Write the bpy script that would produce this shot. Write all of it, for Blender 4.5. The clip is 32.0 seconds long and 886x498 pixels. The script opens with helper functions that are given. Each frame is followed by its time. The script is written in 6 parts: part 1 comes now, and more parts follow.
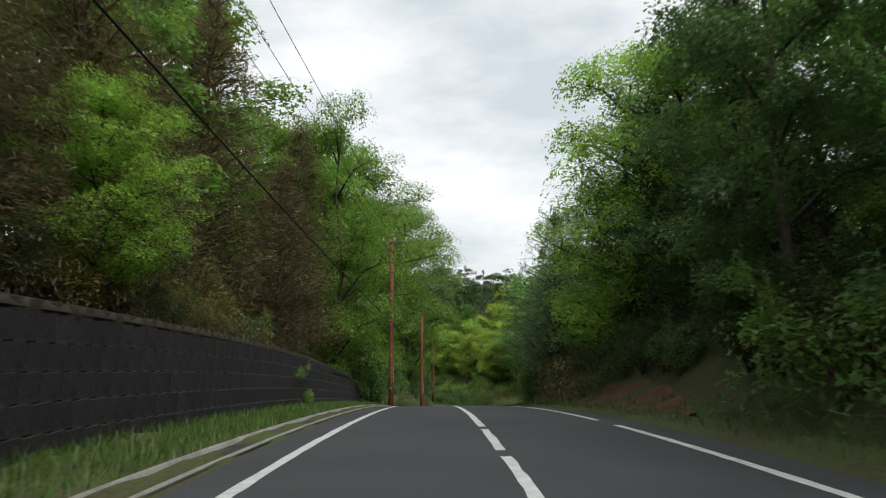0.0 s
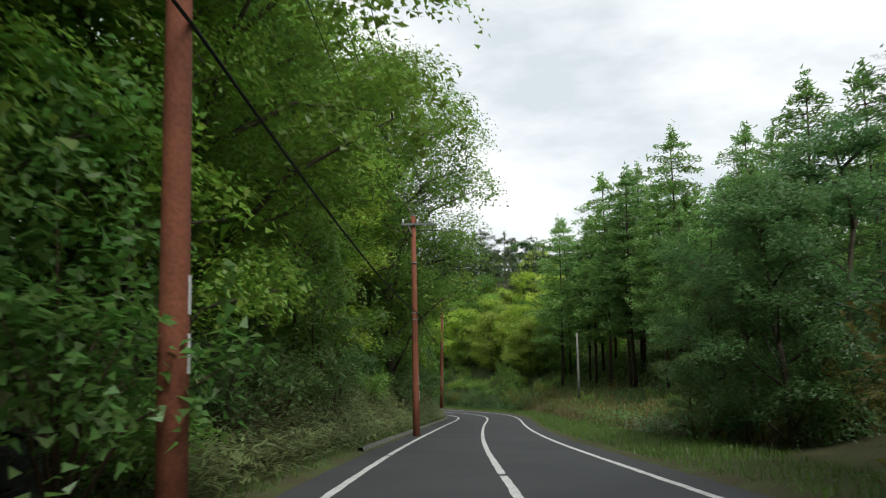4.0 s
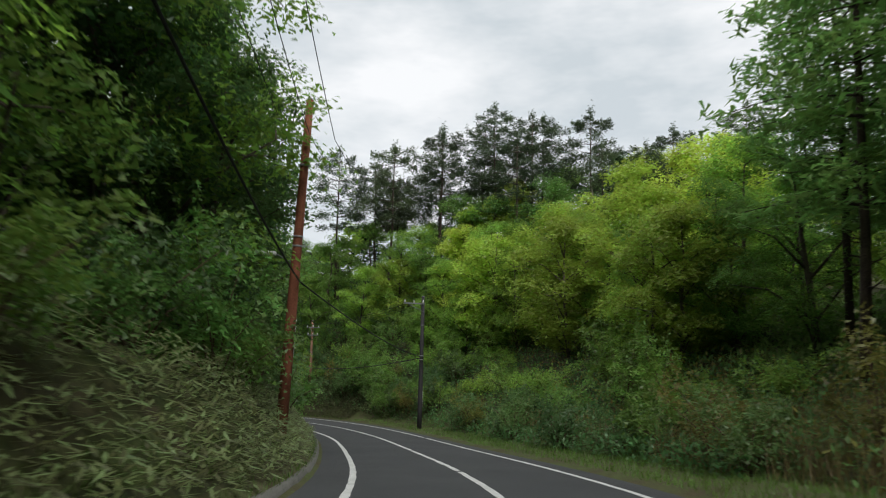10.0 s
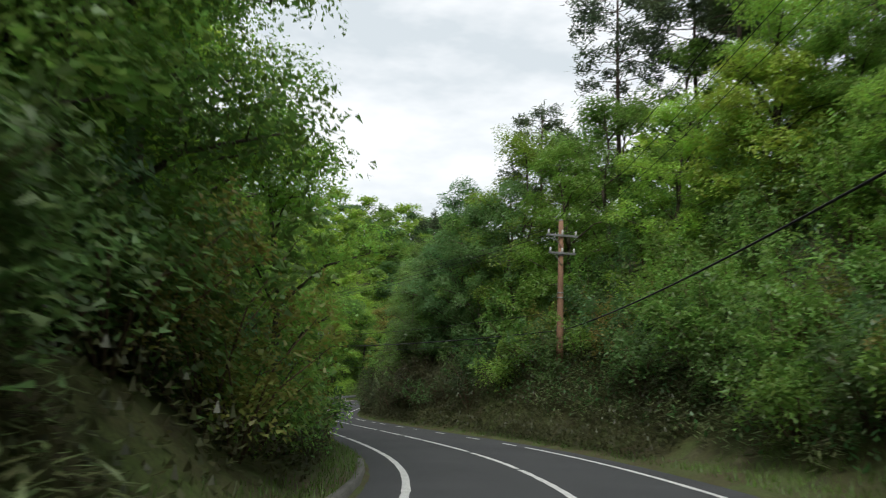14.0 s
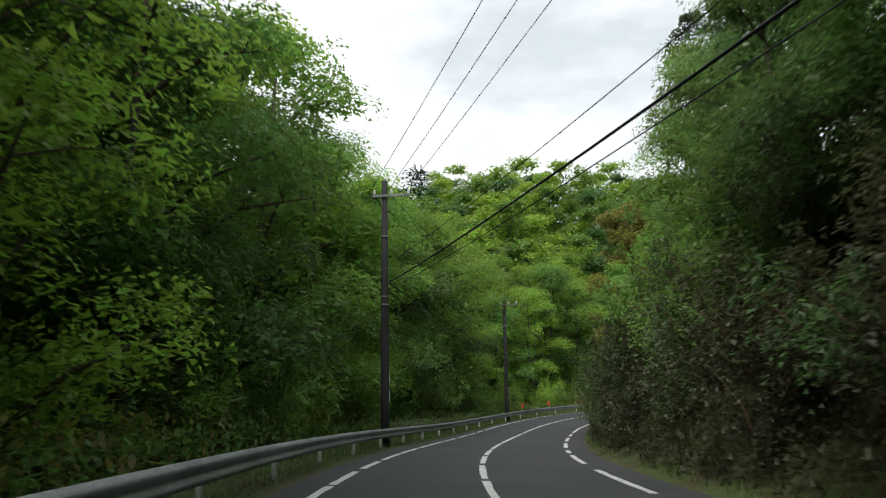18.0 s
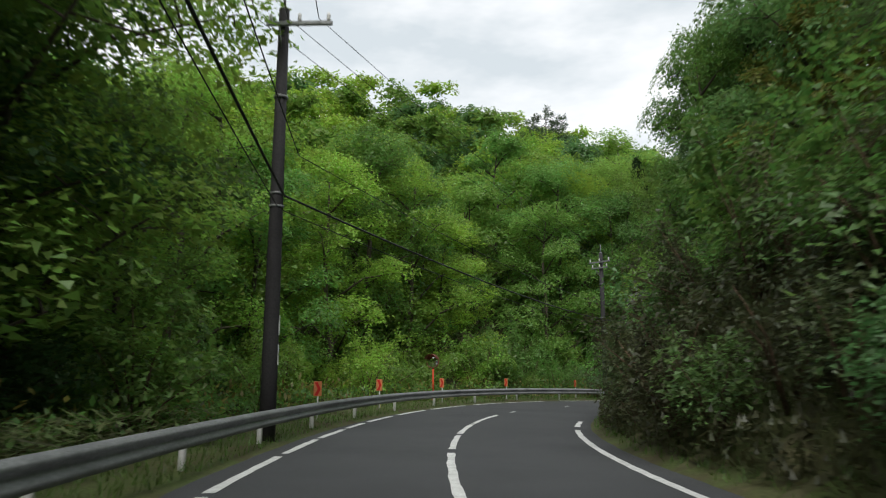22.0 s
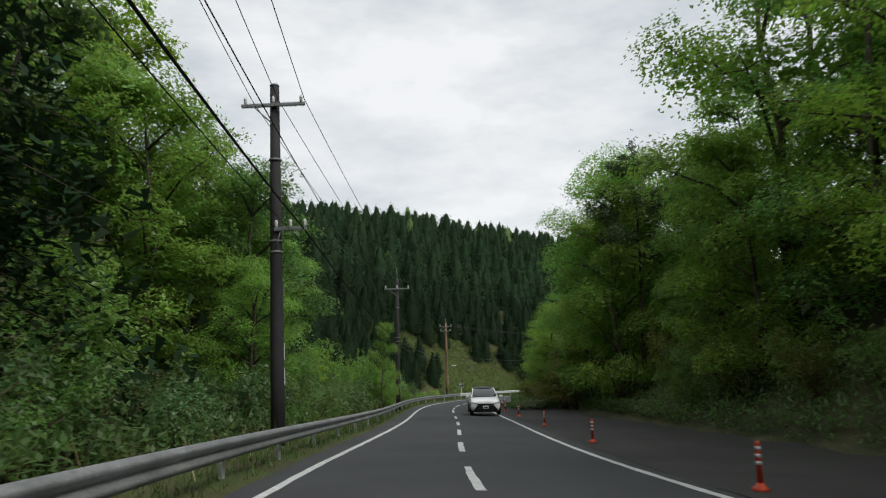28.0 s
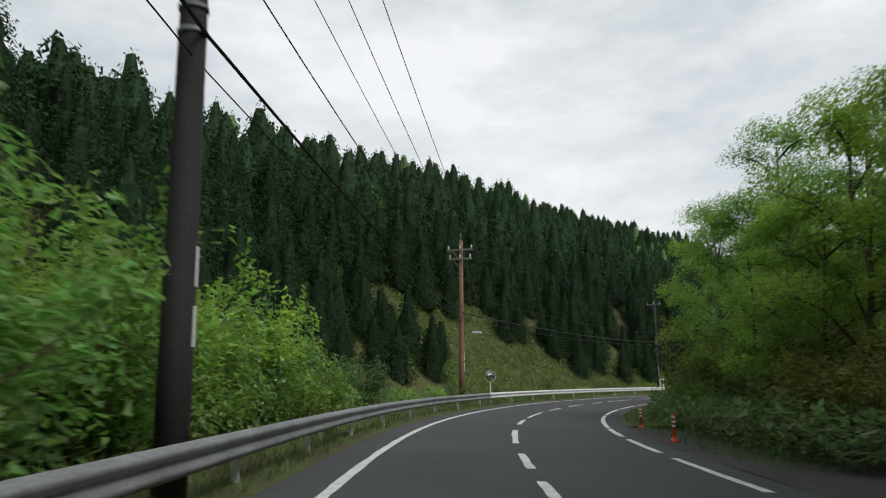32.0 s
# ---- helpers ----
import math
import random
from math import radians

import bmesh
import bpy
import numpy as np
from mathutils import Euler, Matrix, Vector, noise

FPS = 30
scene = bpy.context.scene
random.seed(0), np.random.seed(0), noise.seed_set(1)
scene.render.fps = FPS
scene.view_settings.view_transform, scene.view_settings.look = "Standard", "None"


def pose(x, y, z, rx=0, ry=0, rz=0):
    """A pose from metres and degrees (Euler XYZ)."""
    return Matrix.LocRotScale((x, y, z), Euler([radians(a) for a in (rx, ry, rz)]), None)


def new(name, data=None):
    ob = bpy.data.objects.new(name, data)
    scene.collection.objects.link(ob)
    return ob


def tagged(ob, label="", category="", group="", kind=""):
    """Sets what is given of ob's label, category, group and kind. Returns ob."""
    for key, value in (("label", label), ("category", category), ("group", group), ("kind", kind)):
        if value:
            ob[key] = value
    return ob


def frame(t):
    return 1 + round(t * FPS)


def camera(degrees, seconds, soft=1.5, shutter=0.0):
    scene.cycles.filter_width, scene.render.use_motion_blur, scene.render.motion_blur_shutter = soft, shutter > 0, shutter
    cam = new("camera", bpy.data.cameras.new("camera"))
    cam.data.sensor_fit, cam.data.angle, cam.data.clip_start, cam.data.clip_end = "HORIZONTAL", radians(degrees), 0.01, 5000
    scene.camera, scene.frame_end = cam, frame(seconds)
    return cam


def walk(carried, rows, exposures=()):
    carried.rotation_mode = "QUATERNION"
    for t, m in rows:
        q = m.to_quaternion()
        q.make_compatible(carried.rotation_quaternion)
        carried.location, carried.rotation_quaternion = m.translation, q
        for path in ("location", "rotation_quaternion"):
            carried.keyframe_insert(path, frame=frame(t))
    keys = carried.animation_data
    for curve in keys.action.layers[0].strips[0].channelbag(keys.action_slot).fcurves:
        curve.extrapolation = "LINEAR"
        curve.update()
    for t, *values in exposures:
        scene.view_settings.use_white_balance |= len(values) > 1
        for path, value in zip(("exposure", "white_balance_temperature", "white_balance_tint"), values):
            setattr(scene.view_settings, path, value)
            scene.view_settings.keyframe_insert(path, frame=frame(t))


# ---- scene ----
cam = camera(62.9, 32.0, soft=1.1, shutter=0.25)


# the camera's way: seconds, place, turn
PATH = [
    (0.0, -0.91, -0.02, 1.229, 95.67, 0.05, -0.09),
    (0.5, -0.98, 4.96, 1.003, 95.56, -0.67, 0.54),
    (1.0, -1.02, 10.10, 0.701, 95.25, -1.03, 1.33),
    (1.5, -1.05, 15.42, 0.318, 94.83, -1.42, 1.80),
    (2.0, -1.08, 20.91, -0.144, 93.78, -1.30, 1.82),
    (2.5, -1.15, 26.36, -0.662, 93.87, 0.53, 1.75),
    (3.0, -1.22, 31.46, -1.191, 94.21, 1.42, 1.46),
    (3.5, -1.28, 36.11, -1.704, 94.75, 1.45, 0.98),
    (4.0, -1.32, 40.57, -2.218, 95.34, 1.04, 0.56),
    (4.5, -1.32, 45.18, -2.767, 95.83, 0.61, 0.45),
    (5.0, -1.30, 50.05, -3.360, 96.18, 0.21, 0.69),
    (5.5, -1.26, 55.10, -3.987, 96.54, 0.41, 1.01),
    (6.0, -1.18, 60.27, -4.635, 96.78, 0.94, 1.14),
    (6.5, -1.04, 65.56, -5.300, 97.01, 1.49, 1.10),
    (7.0, -0.85, 71.00, -5.978, 96.93, 1.90, 0.61),
    (7.5, -0.61, 76.60, -6.661, 96.54, 2.06, -0.11),
    (8.0, -0.33, 82.33, -7.342, 96.25, 1.94, -0.65),
    (8.5, 0.00, 88.15, -8.015, 96.25, 1.59, -0.27),
    (9.0, 0.39, 93.98, -8.673, 96.43, 0.52, 0.75),
    (9.5, 0.77, 99.80, -9.317, 96.71, -0.45, 2.50),
    (10.0, 0.98, 105.62, -9.952, 97.10, -1.55, 4.81),
    (10.5, 0.85, 111.42, -10.582, 96.96, -2.79, 9.11),
    (11.0, 0.27, 117.18, -11.208, 97.01, -3.56, 13.28),
    (11.5, -0.72, 122.87, -11.833, 97.13, -2.91, 16.70),
    (12.0, -1.99, 128.51, -12.457, 97.61, -2.03, 19.50),
    (12.5, -3.41, 134.09, -13.061, 98.46, -1.21, 21.09),
    (13.0, -4.90, 139.53, -13.630, 98.48, -1.11, 22.32),
    (13.5, -6.46, 144.78, -14.158, 98.53, -1.43, 24.44),
    (14.0, -8.19, 149.84, -14.642, 98.47, -1.97, 28.58),
    (14.5, -10.13, 154.71, -15.080, 98.33, -3.19, 35.17),
    (15.0, -12.35, 159.37, -15.475, 98.25, -4.01, 39.10),
    (15.5, -14.93, 163.78, -15.840, 98.25, -4.41, 40.61),
    (16.0, -17.90, 167.92, -16.181, 98.35, -4.33, 41.06),
    (16.5, -21.18, 171.83, -16.501, 98.59, -3.71, 41.85),
    (17.0, -24.70, 175.57, -16.801, 98.97, -2.54, 43.19),
    (17.5, -28.38, 179.23, -17.089, 99.29, -0.31, 44.33),
    (18.0, -32.18, 182.86, -17.375, 99.52, 0.87, 44.55),
    (18.5, -36.06, 186.54, -17.667, 99.53, 1.42, 43.39),
    (19.0, -39.93, 190.32, -17.971, 99.36, 1.44, 39.97),
    (19.5, -43.64, 194.24, -18.282, 99.64, 1.28, 36.61),
    (20.0, -47.14, 198.32, -18.597, 99.74, 1.14, 34.25),
    (20.5, -50.42, 202.56, -18.914, 99.32, 0.87, 31.38),
    (21.0, -53.53, 206.92, -19.222, 98.97, 0.33, 28.93),
    (21.5, -56.54, 211.40, -19.505, 98.93, -0.23, 27.63),
    (22.0, -59.48, 216.00, -19.748, 98.90, -0.31, 26.81),
    (22.5, -62.30, 220.69, -19.944, 98.93, -0.23, 26.01),
    (23.0, -64.88, 225.45, -20.098, 99.32, -0.04, 24.11),
    (23.5, -67.11, 230.22, -20.214, 99.50, 0.62, 18.47),
    (24.0, -68.91, 234.96, -20.303, 99.58, 1.13, 14.06),
    (24.5, -70.21, 239.63, -20.380, 99.67, 1.71, 7.70),
    (25.0, -70.95, 244.25, -20.456, 99.96, 2.43, 2.03),
    (25.5, -71.09, 248.86, -20.540, 99.86, 2.99, -8.76),
    (26.0, -70.60, 253.46, -20.638, 99.21, 3.40, -17.92),
    (26.5, -69.47, 258.05, -20.761, 98.94, 3.30, -25.65),
    (27.0, -67.86, 262.65, -20.914, 98.85, 2.82, -30.31),
    (27.5, -65.87, 267.33, -21.098, 98.94, 2.02, -32.13),
    (28.0, -63.58, 272.11, -21.311, 99.11, 1.16, -32.38),
    (28.5, -61.03, 277.00, -21.552, 99.28, 0.52, -32.36),
    (29.0, -58.23, 281.93, -21.811, 99.43, 0.12, -32.26),
    (29.5, -55.21, 286.85, -22.069, 99.47, -0.37, -32.27),
    (30.0, -52.06, 291.74, -22.314, 99.53, -0.28, -32.21),
    (30.5, -48.86, 296.61, -22.543, 99.59, 0.09, -32.12),
    (31.0, -45.66, 301.50, -22.758, 99.57, 0.24, -31.96),
    (31.5, -42.48, 306.45, -22.959, 99.43, 0.30, -32.00),
    (32.0, -39.29, 311.48, -23.146, 99.16, 0.31, -32.35),
]
# the clip's camera opens up under the trees and closes down towards the open sky
walk(cam, [(r[0], pose(*r[1:])) for r in PATH], exposures=[
    (0.0, 0.24), (2.0, 0.46), (6.0, 0.28), (7.5, 0.52), (9.0, 0.5), (10.0, 0.16), (11.0, 0.2), (12.0, 0.38), (13.0, 0.38), (17.0, 0.38), (19.0, 0.54), (20.5, 0.56), (22.0, 0.36), (23.0, 0.24), (24.0, 0.26), (25.0, 0.06), (26.0, 0.06), (29.0, 0.06), (32.0, 0.08)])

# ---- world, sun, exposure ----
world = bpy.data.worlds.new("overcast_sky")
scene.world = world
world.use_nodes = True
wn, wl = world.node_tree.nodes, world.node_tree.links
wn.clear()
w_out = wn.new("ShaderNodeOutputWorld")
w_bg = wn.new("ShaderNodeBackground")
w_sky = wn.new("ShaderNodeTexSky")
w_sky.sky_type = "NISHITA"
w_sky.sun_disc = False
w_sky.sun_elevation, w_sky.sun_rotation = radians(52), radians(160)
w_dim = wn.new("ShaderNodeMix")
w_dim.data_type, w_dim.blend_type = "RGBA", "MULTIPLY"
w_dim.inputs[0].default_value = 1.0
w_dim.inputs[7].default_value = (0.10, 0.10, 0.10, 1)
w_co = wn.new("ShaderNodeTexCoord")
w_map = wn.new("ShaderNodeMapping")
w_map.inputs["Scale"].default_value = (1.0, 1.0, 2.6)
w_noise = wn.new("ShaderNodeTexNoise")
w_noise.inputs["Scale"].default_value = 3.1
w_noise.inputs["Detail"].default_value = 5.0
w_noise.inputs["Roughness"].default_value = 0.58
w_ramp = wn.new("ShaderNodeValToRGB")
w_ramp.color_ramp.elements[0].position, w_ramp.color_ramp.elements[0].color = 0.36, (0.55, 0.60, 0.63, 1)
w_ramp.color_ramp.elements[1].position, w_ramp.color_ramp.elements[1].color = 0.62, (0.85, 0.86, 0.87, 1)
w_mix = wn.new("ShaderNodeMix")
w_mix.data_type = "RGBA"
w_mix.inputs[0].default_value = 0.93
wl.new(w_co.outputs["Generated"], w_map.inputs["Vector"])
wl.new(w_map.outputs["Vector"], w_noise.inputs["Vector"])
wl.new(w_noise.outputs["Fac"], w_ramp.inputs["Fac"])
wl.new(w_sky.outputs["Color"], w_dim.inputs[6])
wl.new(w_dim.outputs[2], w_mix.inputs[6])
wl.new(w_ramp.outputs["Color"], w_mix.inputs[7])
wl.new(w_mix.outputs[2], w_bg.inputs["Color"])
w_bg.inputs["Strength"].default_value = 1.06
wl.new(w_bg.outputs["Background"], w_out.inputs["Surface"])

sun = new("sun", bpy.data.lights.new("sun", "SUN"))
sun.data.energy, sun.data.angle, sun.data.color = 2.0, radians(25), (1.0, 0.97, 0.92)
sun.matrix_world = pose(0, 0, 60, 38, 0, 20)


# ---- materials ----
def mat(name, colour, rough=0.8, metal=0.0, vary=0.25, scale=3.0, fine=40.0, bump=0.15, tint=None, per="", spread=0.3, spec=0.3):
    """A painted or natural surface: two scales of noise over a colour, with relief. per: 'object' or 'island' variation."""
    m = bpy.data.materials.new(name)
    m.use_nodes = True
    nt = m.node_tree
    n, l = nt.nodes, nt.links
    b = n["Principled BSDF"]
    b.inputs["Roughness"].default_value = rough
    b.inputs["Metallic"].default_value = metal
    b.inputs["Specular IOR Level"].default_value = spec
    co = n.new("ShaderNodeTexCoord")
    big = n.new("ShaderNodeTexNoise")
    big.inputs["Scale"].default_value, big.inputs["Detail"].default_value = scale, 4.0
    small = n.new("ShaderNodeTexNoise")
    small.inputs["Scale"].default_value, small.inputs["Detail"].default_value = fine, 3.0
    l.new(co.outputs["Object"], big.inputs["Vector"])
    l.new(co.outputs["Object"], small.inputs["Vector"])
    ramp = n.new("ShaderNodeValToRGB")
    c2 = tint or tuple(c * (1 - vary) for c in colour)
    ramp.color_ramp.elements[0].position, ramp.color_ramp.elements[0].color = 0.33, (*c2, 1)
    ramp.color_ramp.elements[1].position, ramp.color_ramp.elements[1].color = 0.67, (*colour, 1)
    l.new(big.outputs["Fac"], ramp.inputs["Fac"])
    mul = n.new("ShaderNodeMapRange")
    mul.inputs["From Min"].default_value, mul.inputs["From Max"].default_value = 0.25, 0.75
    mul.inputs["To Min"].default_value, mul.inputs["To Max"].default_value = 1 - vary, 1 + vary
    l.new(small.outputs["Fac"], mul.inputs["Value"])
    hsv = n.new("ShaderNodeHueSaturation")
    l.new(ramp.outputs["Color"], hsv.inputs["Color"])
    if per:
        if per == "object":
            src = n.new("ShaderNodeObjectInfo").outputs["Random"]
        else:
            src = n.new("ShaderNodeNewGeometry").outputs["Random Per Island"]
        mr = n.new("ShaderNodeMapRange")
        mr.inputs["To Min"].default_value, mr.inputs["To Max"].default_value = 1 - spread, 1 + spread
        l.new(src, mr.inputs["Value"])
        mm = n.new("ShaderNodeMath")
        mm.operation = "MULTIPLY"
        l.new(mr.outputs["Result"], mm.inputs[0])
        l.new(mul.outputs["Result"], mm.inputs[1])
        l.new(mm.outputs[0], hsv.inputs["Value"])
    else:
        l.new(mul.outputs["Result"], hsv.inputs["Value"])
    l.new(hsv.outputs["Color"], b.inputs["Base Color"])
    if bump:
        bp = n.new("ShaderNodeBump")
        bp.inputs["Strength"].default_value, bp.inputs["Distance"].default_value = bump, 0.02
        l.new(small.outputs["Fac"], bp.inputs["Height"])
        l.new(bp.outputs["Normal"], b.inputs["Normal"])
    return m


def leaf_mat(name, colour, warm, hue=0.02, spread=0.24, through_light=0.58, gloss=0.03):
    """Leaves: diffuse and translucent, with a tone of their own for every plant and every leaf."""
    m = bpy.data.materials.new(name)
    m.use_nodes = True
    n, l = m.node_tree.nodes, m.node_tree.links
    n.clear()
    out = n.new("ShaderNodeOutputMaterial")
    geo = n.new("ShaderNodeNewGeometry")
    info = n.new("ShaderNodeObjectInfo")
    mixc = n.new("ShaderNodeMix")
    mixc.data_type = "RGBA"
    mixc.inputs[6].default_value, mixc.inputs[7].default_value = (*colour, 1), (*warm, 1)
    l.new(info.outputs["Random"], mixc.inputs[0])
    hsv = n.new("ShaderNodeHueSaturation")
    l.new(mixc.outputs[2], hsv.inputs["Color"])
    val = n.new("ShaderNodeMapRange")
    val.inputs["To Min"].default_value, val.inputs["To Max"].default_value = 1 - spread, 1 + spread
    l.new(geo.outputs["Random Per Island"], val.inputs["Value"])
    own = n.new("ShaderNodeMath")
    own.operation = "MULTIPLY"
    own.inputs[1].default_value = 37.7
    frac = n.new("ShaderNodeMath")
    frac.operation = "FRACT"
    plant_tone = n.new("ShaderNodeMapRange")
    plant_tone.inputs["To Min"].default_value, plant_tone.inputs["To Max"].default_value = 0.72, 1.28
    both = n.new("ShaderNodeMath")
    both.operation = "MULTIPLY"
    l.new(info.outputs["Random"], own.inputs[0])
    l.new(own.outputs[0], frac.inputs[0])
    l.new(frac.outputs[0], plant_tone.inputs["Value"])
    l.new(plant_tone.outputs["Result"], both.inputs[0])
    l.new(val.outputs["Result"], both.inputs[1])
    co = n.new("ShaderNodeTexCoord")
    patch = n.new("ShaderNodeTexNoise")
    patch.inputs["Scale"].default_value, patch.inputs["Detail"].default_value = 0.75, 2.0
    fresh = n.new("ShaderNodeMapRange")
    fresh.inputs["From Min"].default_value, fresh.inputs["From Max"].default_value = 0.32, 0.68
    fresh.inputs["To Min"].default_value, fresh.inputs["To Max"].default_value = 0.78, 1.28
    whole = n.new("ShaderNodeMath")
    whole.operation = "MULTIPLY"
    l.new(co.outputs["Object"], patch.inputs["Vector"])
    l.new(patch.outputs["Fac"], fresh.inputs["Value"])
    l.new(fresh.outputs["Result"], whole.inputs[0])
    l.new(both.outputs[0], whole.inputs[1])
    l.new(whole.outputs[0], hsv.inputs["Value"])
    hh = n.new("ShaderNodeMapRange")
    hh.inputs["To Min"].default_value, hh.inputs["To Max"].default_value = 0.5 - hue, 0.5 + hue
    l.new(geo.outputs["Random Per Island"], hh.inputs["Value"])
    l.new(hh.outputs["Result"], hsv.inputs["Hue"])
    d = n.new("ShaderNodeBsdfDiffuse")
    t = n.new("ShaderNodeBsdfTranslucent")
    g = n.new("ShaderNodeBsdfGlossy")
    g.inputs["Roughness"].default_value = 0.45
    g.inputs["Color"].default_value = (0.8, 0.85, 0.8, 1)
    l.new(hsv.outputs["Color"], d.inputs["Color"])
    l.new(hsv.outputs["Color"], t.inputs["Color"])
    a = n.new("ShaderNodeMixShader")
    a.inputs[0].default_value = through_light
    l.new(d.outputs[0], a.inputs[1])
    l.new(t.outputs[0], a.inputs[2])
    b = n.new("ShaderNodeMixShader")
    b.inputs[0].default_value = gloss
    l.new(a.outputs[0], b.inputs[1])
    l.new(g.outputs[0], b.inputs[2])
    l.new(b.outputs[0], out.inputs["Surface"])
    return m


